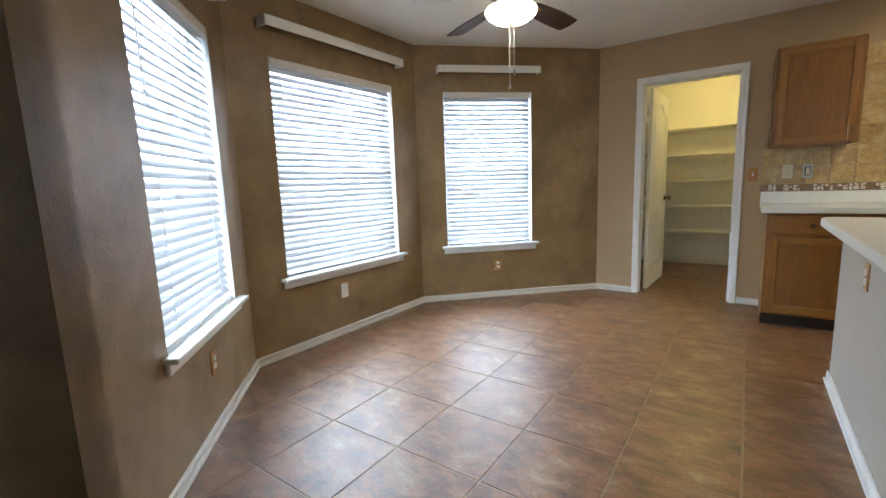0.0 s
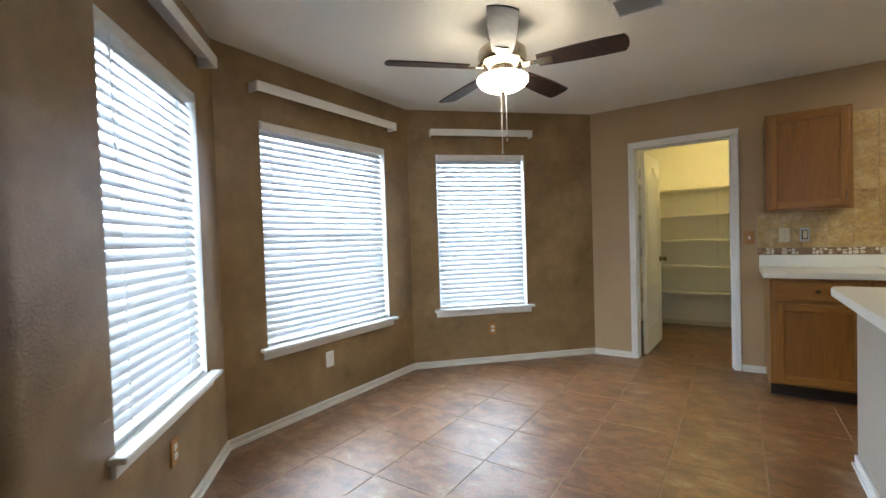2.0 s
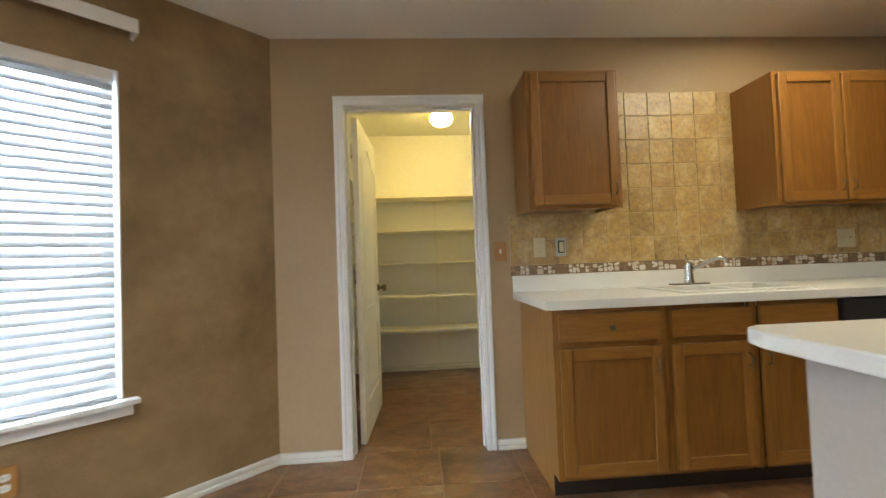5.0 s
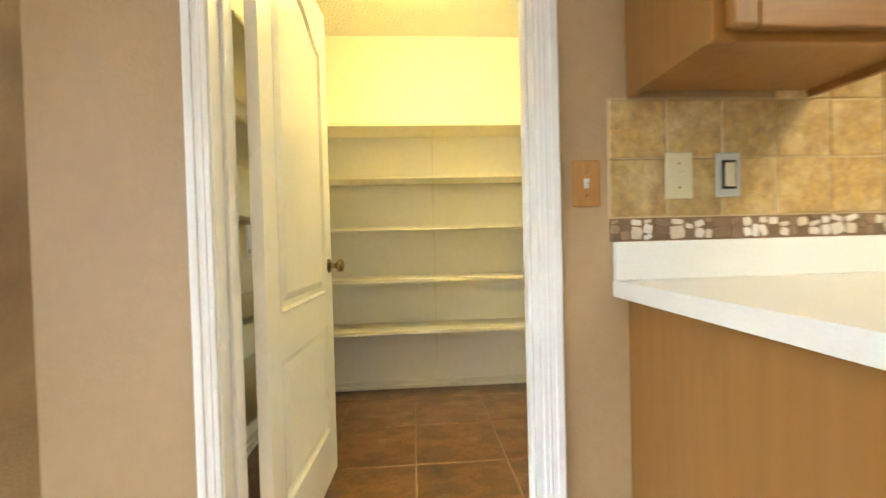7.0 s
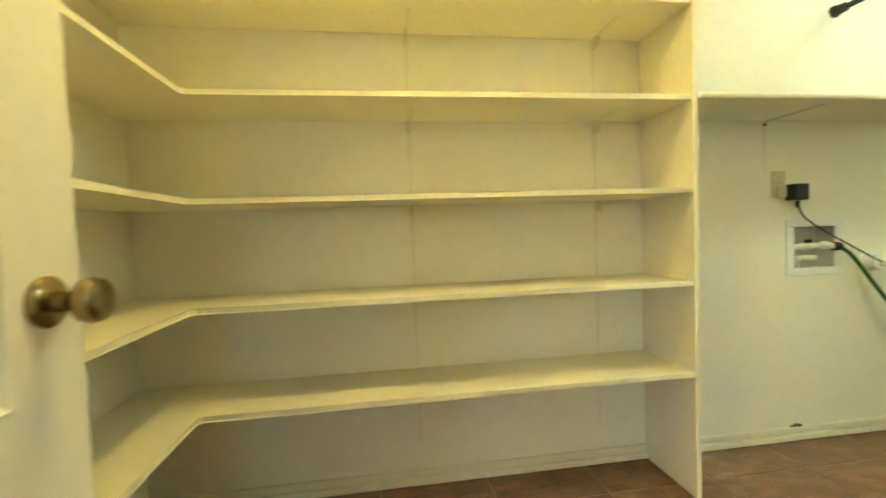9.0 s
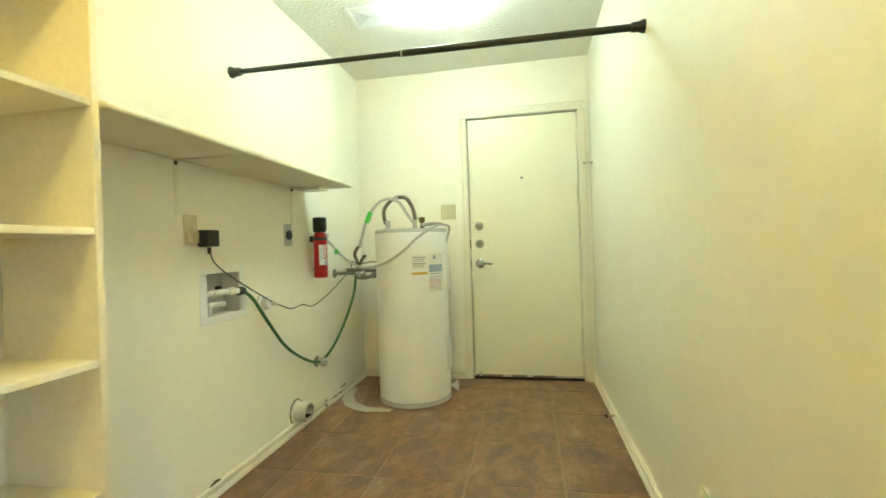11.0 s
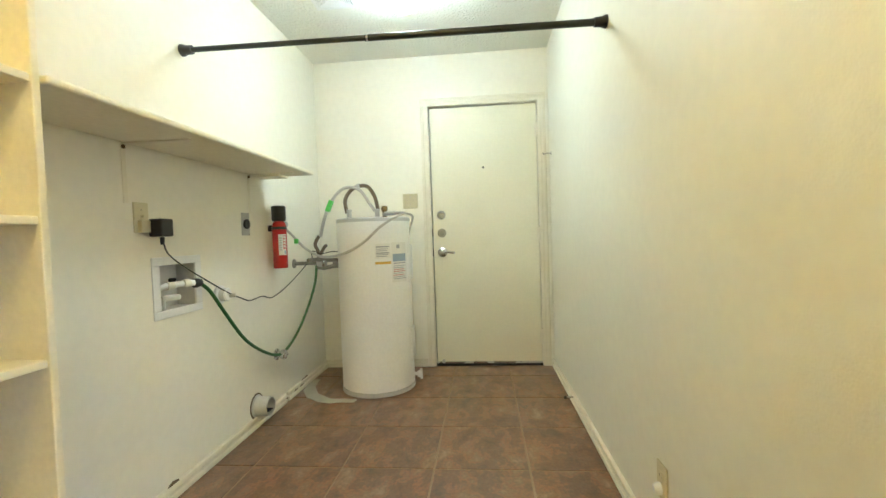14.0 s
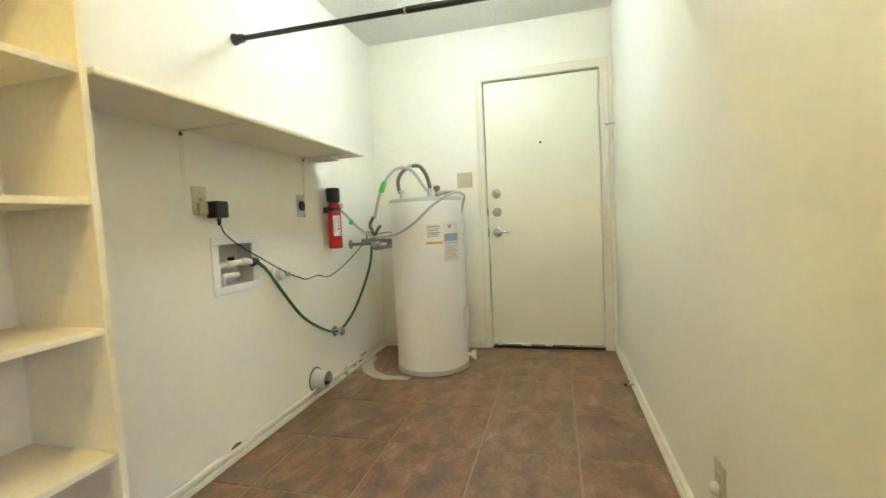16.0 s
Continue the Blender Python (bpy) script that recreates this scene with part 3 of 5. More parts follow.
# the hole is a flat dark piece, its shade put into the colour
part("latch_hole", box(DOOR_W - 0.0036, DOOR_W - 0.0032, 0.100, 0.120, 0.905, 0.936), M["dark"], sp)
casing("door_frame_pantry_inner", pose(DX0 + DOOR_W, SIDE, 0, 0, 0, 180), DOOR_W, DOOR_H, M["creamtrim"], 0, 0.055, label="cream moulded door frame inside the pantry")


def sunk_panel(bm, x0, x1, z0, z1, y, depth, slope, arch=0.0):
    """Raised field with a moulded groove round it, on the face at y (facing -y)."""
    n = 10
    def ring(inset, dy):
        pts = [(x0 + inset, z0 + inset), (x1 - inset, z0 + inset)]
        top = []
        for i in range(n + 1):
            u = i / n
            x = (x1 - inset) + ((x0 + inset) - (x1 - inset)) * u
            s = 2 * u - 1
            rise = arch * (0.5 + 0.5 * math.cos(math.pi * s)) if arch else 0
            top.append((x, z1 - inset - arch + rise))
        return [bm.verts.new((x, y + dy, z)) for x, z in pts + top]
    rings = [ring(0, -0.0008), ring(0.006, -0.003), ring(0.014, depth), ring(0.03, depth), ring(0.03 + slope, -0.001)]
    for a, c in zip(rings, rings[1:]):
        m_ = len(a)
        for i in range(m_):
            bm.faces.new((a[i], a[(i + 1) % m_], c[(i + 1) % m_], c[i]))
    bm.faces.new(rings[-1])


# pantry door, hinged on the far side of the wall and swung into the pantry
door = thing("pantry_door", pose(0.007, SIDE + 0.028, 0.012, 0, 0, 87.2), "cream two-panel arched interior door, standing open", "door")
DW, DH = 0.756, 2.015
# the leaf: stiles and rails with the panels let in on both faces
leaf = bmesh.new()
for a, c, lo, hi in ((0, 0.105, 0, DH), (DW - 0.105, DW, 0, DH), (0.105, DW - 0.105, 0, 0.21), (0.105, DW - 0.105, 0.668, 0.800), (0.105, DW - 0.105, 1.905, DH)):
    box(a, c, -0.035, 0.0, lo, hi, bm=leaf)
box(0.105, DW - 0.105, -0.026, -0.009, 0.21, 1.905, bm=leaf)
part("leaf", leaf, M["doorpaint"], door)
for back in (0, 1):
    for lo, hi, arch in ((0.21, 0.668, 0.0), (0.800, 1.905, 0.10)):
        pb = bmesh.new()
        sunk_panel(pb, 0.105, DW - 0.105, lo, hi, -0.035, 0.010, 0.028, arch)
        if arch:
            # spandrels above the arch
            v = []
            for i in range(11):
                u = i / 10
                x = 0.105 + (DW - 0.21) * u
                zc = hi - arch + arch * (0.5 + 0.5 * math.cos(math.pi * (2 * u - 1)))
                v.append((pb.verts.new((x, -0.0355, zc)), pb.verts.new((x, -0.0355, hi + 0.001))))
            for a, c in zip(v, v[1:]):
                pb.faces.new((a[0], c[0], c[1], a[1]))
        if back:
            bmesh.ops.transform(pb, matrix=Matrix.Translation((0, -0.035, 0)) @ Matrix.Scale(-1, 4, (0, 1, 0)), verts=pb.verts)
        part("panel", pb, M["doorpaint"], door)
for s, y in ((1, 0.0), (-1, -0.035)):
    kb = lathe([(0.0, 0.0), (0.031, 0.0), (0.031, 0.004), (0.026, 0.009), (0.013, 0.012), (0.011, 0.028), (0.014, 0.034), (0.025, 0.042), (0.028, 0.052), (0.025, 0.062), (0.014, 0.067), (0, 0.068)], 20)
    part("door_knob", kb, M["brass"], door, "brass door knob", True, at=pose(DW - 0.055, y, 0.913, -90 * s, 0, 0))
part("latch", box(DW, DW + 0.002, -0.030, -0.005, 0.883, 0.943, 0.0005), M["brass"], door)
for z in (0.22, 1.02, 1.80):
    hb = lathe([(0.006, -0.045), (0.006, 0.045)], 10)
    box(0.002, 0.034, 0.0, 0.003, -0.044, 0.044, bm=hb)
    box(-0.020, 0.0, -0.0025, -0.0005, -0.044, 0.044, bm=hb)
    part("hinge", hb, M["steel"], door, at=pose(-0.006, 0.004, z))


# ---- switches and outlets ----
def plate(name, at, material, kind_, label, device="whiteplastic"):
    w, h = (0.072, 0.116) if kind_ != "double" else (0.118, 0.116)
    p = thing(name, at, label, "light switch" if "switch" in name else "outlet", "wall plates")
    part("cover_plate", box(-w / 2, w / 2, -0.0065, 0.0, -h / 2, h / 2, 0.003, 2), M[material], p)
    if kind_ == "outlet":
        for dz in (-0.0195, 0.0195):
            pts = []
            for i in range(16):
                a = 2 * math.pi * i / 16
                pts.append((0.0165 * max(-0.86, min(0.86, math.cos(a))) / 0.86, 0.0145 * math.sin(a)))
            rc = prism(pts, 0.0, 0.003)
            r = part("receptacle", rc, M[device], p, at=pose(0, -0.0062, dz, 90, 0, 0))
            # slots are raised dark bars, coloured like shaded holes
            sl = bmesh.new()
            box(-0.0075, -0.0055, -0.0032, -0.0028, -0.004, 0.005, bm=sl)
            box(0.0055, 0.0075, -0.0032, -0.0028, -0.003, 0.004, bm=sl)
            part("slot", sl, M["dark"], r, at=pose(0, 0, 0, -90, 0, 0))
    else:
        for dx in ((-0.023, 0.023) if kind_ == "double" else (0.0,)):
            part("toggle_collar", box(dx - 0.006, dx + 0.006, -0.008, -0.006, -0.012, 0.012, 0.0006), M[device], p)
            part("toggle", box(-0.004, 0.004, -0.013, 0.0, -0.004, 0.004, 0.001), M[device], p, at=pose(dx, -0.007, 0.002, -25, 0, 0))
    for dz in ((-0.030, 0.030) if kind_ != "outlet" else (0.0,)):
        part("screw", lathe([(0.0032, 0), (0.0025, 0.0012), (0, 0.0015)], 8), M["steel"], p, at=pose(0, -0.0065, dz, 90, 0, 0))
    return p


plate("wall_outlet", pose(-1.236, -3.657, 0.345, 0, 0, 135), "woodplate", "outlet", "oak-finish outlet plate on the brown bay wall")
plate("wall_outlet", pose(-1.75, -2.342, 0.352, 0, 0, 90), "whiteplastic", "outlet", "white plastic outlet plate on the brown bay wall")
plate("wall_outlet", pose(-1.199, -0.773, 0.333, 0, 0, 45), "woodplate", "outlet", "oak-finish outlet plate on the brown bay wall")
plate("light_switch", pose(0.880, 0, 1.153), "woodplate", "switch", "oak-finish light switch beside the pantry door")

# ---- ceiling fan ----
FAN = (-0.325, -2.212)
fan = thing("ceiling_fan", pose(FAN[0], FAN[1], 0), "five-blade ceiling fan with dark blades and a lit bowl", "ceiling fan")
part("canopy", lathe([(0.075, H), (0.082, 2.405), (0.075, 2.375), (0.05, 2.36), (0.05, 2.335)], 32), M["nickel"], fan, "", True)
part("motor_housing", lathe([(0.05, 2.345), (0.100, 2.332), (0.134, 2.302), (0.141, 2.262), (0.132, 2.226), (0.096, 2.206), (0.074, 2.196), (0.070, 2.180), (0.084, 2.176)], 36), M["nickel"], fan, "brushed nickel motor housing", True)
part("light_collar", lathe([(0.068, 2.180), (0.072, 2.172), (0.060, 2.164), (0.050, 2.156), (0.052, 2.146)], 36), M["nickel"], fan, "", True)
part("light_bowl", lathe([(0.130, 2.148), (0.144, 2.145), (0.148, 2.136), (0.145, 2.121), (0.130, 2.103), (0.100, 2.084), (0.060, 2.072), (0.02, 2.068), (0, 2.068)], 40), M["fanbowl"], fan, "lit frosted glass bowl", True)
part("finial", lathe([(0.016, 2.068), (0.017, 2.062), (0.010, 2.056), (0.004, 2.050), (0, 2.049)], 14), M["nickel"], fan, "", True)
bo = []
for i in range(9):
    t = i / 8
    bo.append((0.205 + 0.455 * t, -0.052 - 0.020 * math.sin(math.pi * min(1, t * 1.15) * 0.62)))
tip = [(0.672, -0.045), (0.678, -0.02), (0.678, 0.02), (0.672, 0.045)]
outline = bo + tip + [(x, -y) for x, y in bo[::-1]]
bmod = mesh_of("blade", prism(outline, -0.004, 0.004, 0.0015, 1), M["blade"])
iron = bmesh.new()
box(0.12, 0.215, -0.020, 0.020, -0.011, -0.005, 0.002, bm=iron)
box(0.205, 0.285, -0.034, 0.034, -0.010, -0.0045, 0.003, bm=iron)
box(0.120, 0.15, -0.018, 0.018, -0.012, 0.010, 0.002, bm=iron)
imod = mesh_of("blade_iron", iron, M["nickel"])
for k in range(5):
    az = 8.4 + 72 * k
    bd = new("blade", bmod)
    bd.parent = fan
    bd.matrix_basis = pose(0, 0, 2.206, 0, 0, az) @ pose(0, 0, 0, -12, 0, 0)
    bd["label"] = "dark walnut fan blade"
    ir = new("blade_iron", imod)
    ir.parent = fan
    ir.matrix_basis = pose(0, 0, 2.206, 0, 0, az) @ pose(0, 0, 0, -12, 0, 0)
for (dx, dy, z) in ((-0.016, 0.01, 1.735), (0.022, -0.006, 1.80)):
    chain = tube([(dx, dy, 2.075), (dx, dy, z)], 0.0012, 5, 1)
    zc = 2.07
    while zc > z + 0.012:
        lathe([(0, -0.0036), (0.0034, -0.0012), (0.0034, 0.0012), (0, 0.0036)], 6, at=pose(dx, dy, zc), bm=chain)
        zc -= 0.0095
    # white colour puts the bowl's bright light into the chain
    part("pull_chain", chain, M["whiteplastic"], fan)
    part("pull_knob", lathe([(0, -0.028), (0.006, -0.024), (0.007, -0.012), (0.004, -0.003), (0.007, 0.003), (0.004, 0.010), (0, 0.011)], 10), M["chrome"], fan, "", True, at=pose(dx, dy, z))

# ---- ceiling vents, ceiling light panel ----
def ceiling_register(at, w, d, label, fan_type=False):
    v = thing("ceiling_vent", at, label, "vent")
    bm = bmesh.new()
    for a in (box(-w / 2, w / 2, -d / 2, -d / 2 + 0.022, -0.012, 0, 0.003), box(-w / 2, w / 2, d / 2 - 0.022, d / 2, -0.012, 0, 0.003),
              box(-w / 2, -w / 2 + 0.022, -d / 2 + 0.022, d / 2 - 0.022, -0.012, 0, 0.003), box(w / 2 - 0.022, w / 2, -d / 2 + 0.022, d / 2 - 0.022, -0.012, 0, 0.003)):
        join(bm, a)
    part("frame", bm, M["trim"], v)
    # dark sheet paints the unlit duct behind the louvres
    part("backing", box(-w / 2 + 0.02, w / 2 - 0.02, -d / 2 + 0.02, d / 2 - 0.02, -0.003, 0), M["dark"], v)
    if fan_type:
        # nested square louvres
        k = 0
        r = min(w, d) / 2 - 0.028
        while r > 0.012:
            q = bmesh.new()
            for a in (box(-r, r, -r, -r + 0.005, -0.011, -0.004), box(-r, r, r - 0.005, r, -0.011, -0.004), box(-r, -r + 0.005, -r + 0.005, r - 0.005, -0.011, -0.004), box(r - 0.005, r, -r + 0.005, r - 0.005, -0.011, -0.004)):
                join(q, a)
            part("slat", q, M["trim"], v)
            r -= 0.0105
    else:
        y = -d / 2 + 0.032
        me = mesh_of("slat", box(-w / 2 + 0.022, w / 2 - 0.022, -0.007, 0.007, -0.001, 0.001), M["trim"])
        while y < d / 2 - 0.028:
            s = new("slat", me)
            s.parent = v
            s.matrix_basis = pose(0, y, -0.008, 35, 0, 0)
            y += 0.014
    return v


ceiling_register(pose(0.372, -2.01, H), 0.26, 0.235, "white metal air register in the kitchen ceiling")
ceiling_register(pose(3.13, 1.49, H), 0.25, 0.25, "square white exhaust fan grille in the ceiling", True)

lp = thing("ceiling_light", pose(2.345, -1.125, H), "recessed fluorescent ceiling light with a lit diffuser", "ceiling light")
fr = bmesh.new()
for a in (box(-0.325, 0.325, -0.63, -0.605, -0.012, 0), box(-0.325, 0.325, 0.605, 0.63, -0.012, 0), box(-0.325, -0.30, -0.605, 0.605, -0.012, 0), box(0.30, 0.325, -0.605, 0.605, -0.012, 0)):
    join(fr, a)
part("frame", fr, M["trim"], lp)
part("diffuser", box(-0.30, 0.30, -0.605, 0.605, -0.006, -0.001), M["panelglow"], lp, "lit white diffuser")


# ---- kitchen cabinets ----
def panel_door(w, h, parent, at, name="door", knob=None, hinge_side=0):
    """Oak door: four rails round a sunk panel."""
    s = 0.052
    t = 0.021
    d = part(name, box(0, s, -t, 0, 0, h, 0.006, 2), M["oak"], parent, "honey oak panel door", at=at)
    part("stile", box(w - s, w, -t, 0, 0, h, 0.006, 2), M["oak"], d)
    part("rail", box(s, w - s, -t, 0, 0, s, 0.003, 2), M["oakh"], d)
    part("rail", box(s, w - s, -t, 0, h - s, h, 0.003, 2), M["oakh"], d)
    part("door_panel", box(s - 0.002, w - s + 0.002, -t + 0.009, -0.003, s - 0.002, h - s + 0.002), M["oakpanel"], d)
    if hinge_side:
        x = w + 0.004 if hinge_side > 0 else -0.004
        for z in (0.07, h - 0.07):
            hb = box(-0.006, 0.006, -0.010, -0.002, -0.022, 0.022, 0.001)
            part("hinge", hb, M["steel"], d, at=pose(x, -0.004, z))
    if knob:
        pull(d, pose(knob[0], -t, knob[1]))
    return d


def pull(parent, at):
    k = lathe([(0.009, 0.0), (0.006, 0.004), (0.006, 0.012), (0.013, 0.017), (0.015, 0.023), (0.011, 0.029), (0, 0.031)], 16)
    part("knob", k, M["antique"], parent, "round aged-metal knob", True, at=at @ pose(0, 0, 0, 90, 0, 0))


def upper_cabinet(x0, x1, z0, z1, doors, label, hinge=1):
    c = thing("wall_cabinet", pose(x0, 0, 0), label, "cabinet", "kitchen wall cabinets")
    w, d = x1 - x0, 0.305
    for nm_, a, e, f, g, lo, hi in (("side_panel", 0, 0.016, -d, -0.0095, z0, z1), ("side_panel", w - 0.016, w, -d, -0.0095, z0, z1), ("top_panel", 0.016, w - 0.016, -d, -0.0095, z1 - 0.018, z1),
                                    ("bottom_panel", 0.016, w - 0.016, -d, -0.0095, z0 + 0.018, z0 + 0.034), ("back_panel", 0.016, w - 0.016, -0.016, -0.0095, z0 + 0.034, z1 - 0.018)):
        part(nm_, box(a, e, f, g, lo, hi), M["oakside"], c)
    for a, e in ((-0.004, 0.038), (w - 0.038, w + 0.004)):
        part("face_stile", box(a, e, -d - 0.019, -d, z0 - 0.006, z1 + 0.002, 0.002), M["oak"], c)
    for lo, hi in ((z0 - 0.006, z0 + 0.034), (z1 - 0.038, z1 + 0.002)):
        part("face_rail", box(0.038, w - 0.038, -d - 0.018, -d, lo, hi, 0.002), M["oakh"], c)
    dw = (w - 0.03 - 0.012 * (doors - 1)) / doors
    for i in range(doors):
        side = (hinge if doors == 1 else (-1 if i == 0 else 1))
        dr = panel_door(dw, z1 - z0 - 0.028, c, pose(0.015 + i * (dw + 0.012), -d - 0.0195, z0 + 0.012))
        hx = dw - 0.026 if (doors == 1 or i == 0) else 0.026
        latch = part("handle", tube([(hx, 0, 0.05), (hx, -0.022, 0.062), (hx, -0.022, 0.098), (hx, 0, 0.11)], 0.004, 8, 5), M["antique"], dr, "small aged-metal bail handle", True, at=pose(0, -0.019, 0.0))
    return c


CAB_Z0, CAB_Z1 = 1.362, 2.092
upper_cabinet(0.985, 1.478, CAB_Z0, CAB_Z1, 1, "honey oak single-door wall cabinet over the counter")
upper_cabinet(2.355, 3.115, CAB_Z0 - 0.014, CAB_Z1 - 0.014, 2, "honey oak double-door wall cabinet over the counter")
upper_cabinet(3.12, 3.88, CAB_Z0 - 0.014, CAB_Z1 - 0.014, 2, "honey oak double-door wall cabinet over the counter")


def base_cabinet(x0, x1, bays, label):
    c = thing("base_cabinet", pose(x0, 0, 0), label, "cabinet", "kitchen base cabinets")
    w, d, top = x1 - x0, 0.585, 0.868
    side = [(-0.001, 0.0), (-0.001, top), (-d, top), (-d, 0.10), (-d + 0.062, 0.10), (-d + 0.062, 0.0)]
    for a in (0.0, w - 0.016):
        # flank with the notch for the toe space
        part("side_panel", prism([(-y, z) for y, z in side], 0.0, 0.016), M["oakside"], c, at=Matrix(((0, 0, 1, a), (-1, 0, 0, 0), (0, 1, 0, 0), (0, 0, 0, 1))))
    part("bottom_panel", box(0.016, w - 0.016, -d, -0.001, 0.10, 0.116), M["oakside"], c)
    part("back_panel", box(0.016, w - 0.016, -0.012, -0.001, 0.116, top), M["oakside"], c)
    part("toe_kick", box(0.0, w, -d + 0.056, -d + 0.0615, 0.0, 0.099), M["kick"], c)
    bw = w / bays
    for i in range(bays + 1):
        a, e = max(0, i * bw - 0.019 if 0 < i < bays else i * bw - 0.038 * (i == bays)), 0
        e = min(w, a + 0.038)
        part("face_stile", box(a - (0.002 if i == 0 else 0), e, -d - 0.019, -d, 0.10, top, 0.0015), M["oak"], c)
    for i in range(bays):
        a, e = i * bw + 0.036, (i + 1) * bw - 0.036
        for lo, hi in ((0.10, 0.138), (0.688, 0.726), (top - 0.03, top)):
            part("face_rail", box(a, e, -d - 0.018, -d - 0.001, lo, hi), M["oakh"], c)
        # added dark sheet paints the unlit cabinet inside, behind the door slits
        part("dark_backing", box(a, e, -d + 0.03, -d + 0.034, 0.12, top - 0.03), M["kick"], c)
    for i in range(bays):
        a, e = i * bw + 0.020, (i + 1) * bw - 0.020
        if bays == 1:
            a, e = 0.024, w - 0.024
        dr = part("drawer_front", box(0, e - a, -0.019, 0, 0, 0.128, 0.005, 2), M["oakh"], c, "honey oak drawer front", at=pose(a, -d - 0.0195, 0.716))
        if bays == 1:
            pull(dr, pose((e - a) / 2, -0.019, 0.064))
        do = panel_door(e - a, 0.566, c, pose(a, -d - 0.0195, 0.122))
        hx = (e - a - 0.026) if (i == 0) else 0.026
        part("handle", tube([(hx, 0, 0.452), (hx, -0.022, 0.464), (hx, -0.022, 0.50), (hx, 0, 0.512)], 0.004, 8, 5), M["antique"], do, "small aged-metal bail handle", True, at=pose(0, -0.019, 0))
    return c


base_cabinet(0.985, 1.508, 1, "honey oak base cabinet with a drawer and door")
base_cabinet(1.511, 2.362, 2, "honey oak sink base cabinet with two doors")
base_cabinet(2.985, 3.86, 2, "honey oak base cabinet with two doors")

dwsh = thing("dishwasher", pose(2.366, 0, 0), "black built-in dishwasher under the counter", "dishwasher")
part("door", box(0.004, 0.612, -0.615, -0.03, 0.11, 0.735, 0.006, 2), M["black"], dwsh)
part("control_panel", box(0.004, 0.612, -0.625, -0.03, 0.740, 0.862, 0.008, 2), M["black"], dwsh, "black control panel")
part("kick_plate", box(0.01, 0.606, -0.55, -0.53, 0.0, 0.105), M["black"], dwsh)
part("handle", box(0.20, 0.42, -0.640, -0.624, 0.775, 0.800, 0.005, 2), M["black"], dwsh)

# worktop with its splash lip, cut for the sink
ct = thing("countertop", pose(0, 0, 0), "white laminate countertop with a low splashback", "countertop")
X0, X1, SX0, SX1, SY0, SY1 = 0.945, 3.88, 1.66, 2.30, -0.535, -0.135
tp = bmesh.new()
box(X0, SX0, -0.630, -0.001, 0.870, 0.910, bm=tp)
box(SX1, X1, -0.630, -0.001, 0.870, 0.910, bm=tp)
box(SX0, SX1, -0.630, SY0, 0.870, 0.910, bm=tp)
box(SX0, SX1, SY1, -0.001, 0.870, 0.910, bm=tp)
bmesh.ops.remove_doubles(tp, verts=tp.verts, dist=1e-5)
part("worktop", tp, M["laminate"], ct)
part("front_edge", box(X0, X1, -0.637, -0.630, 0.868, 0.9105, 0.003, 2), M["laminate"], ct)
part("splashback", box(X0, X1, -0.020, -0.001, 0.910, 1.006, 0.004, 2), M["laminate"], ct)

sink = thing("sink", pose(0, 0, 0.910), "white enamelled drop-in double sink", "sink")
rim = bmesh.new()
for a in (box(SX0 - 0.02, SX1 + 0.02, SY0 - 0.02, SY0 + 0.02, 0.0005, 0.010, 0.004, 2), box(SX0 - 0.02, SX1 + 0.02, SY1 - 0.055, SY1 + 0.03, 0.0005, 0.010, 0.004, 2),
          box(SX0 - 0.02, SX0 + 0.02, SY0 + 0.02, SY1 - 0.055, 0.0005, 0.010, 0.004, 2), box(SX1 - 0.02, SX1 + 0.02, SY0 + 0.02, SY1 - 0.055, 0.0005, 0.010, 0.004, 2),
          box(1.965, 1.995, SY0 + 0.02, SY1 - 0.055, 0.0005, 0.008, 0.003, 2)):
    join(rim, a)
part("rim", rim, M["laminate"], sink, "white sink rim")
for a, e in ((SX0 + 0.02, 1.965), (1.995, SX1 - 0.02)):
    bw = bmesh.new()
    box(a - 0.008, a, SY0 + 0.012, SY1 - 0.047, -0.17, 0.001, bm=bw)
    box(e, e + 0.008, SY0 + 0.012, SY1 - 0.047, -0.17, 0.001, bm=bw)
    box(a, e, SY0 + 0.012, SY0 + 0.02, -0.17, 0.001, bm=bw)
    box(a, e, SY1 - 0.055, SY1 - 0.047, -0.17, 0.001, bm=bw)
    box(a - 0.008, e + 0.008, SY0 + 0.012, SY1 - 0.047, -0.178, -0.17, bm=bw)
    part("basin", bw, M["laminate"], sink)
fc = thing("faucet", pose(1.955, -0.120, 0.9202), "chrome single-lever kitchen faucet on the sink", "faucet")
part("base_plate", box(-0.110, 0.110, -0.028, 0.028, 0.0, 0.008, 0.004, 2), M["antique"], fc, "dark aged base plate")
part("body", lathe([(0.030, 0.008), (0.026, 0.03), (0.024, 0.075), (0.027, 0.10), (0.022, 0.125), (0.008, 0.132), (0, 0.133)], 20), M["chrome"], fc, "", True)
part("lever", tube([(0, 0, 0.125), (-0.006, 0.006, 0.145), (-0.012, 0.010, 0.175)], 0.006, 8, 4), M["chrome"], fc, "", True)
part("spout", tube([(0.01, 0, 0.085), (0.09, -0.03, 0.125), (0.150, -0.050, 0.148), (0.178, -0.060, 0.138), (0.184, -0.064, 0.112)], 0.0115, 10, 6), M["chrome"], fc, "", True)

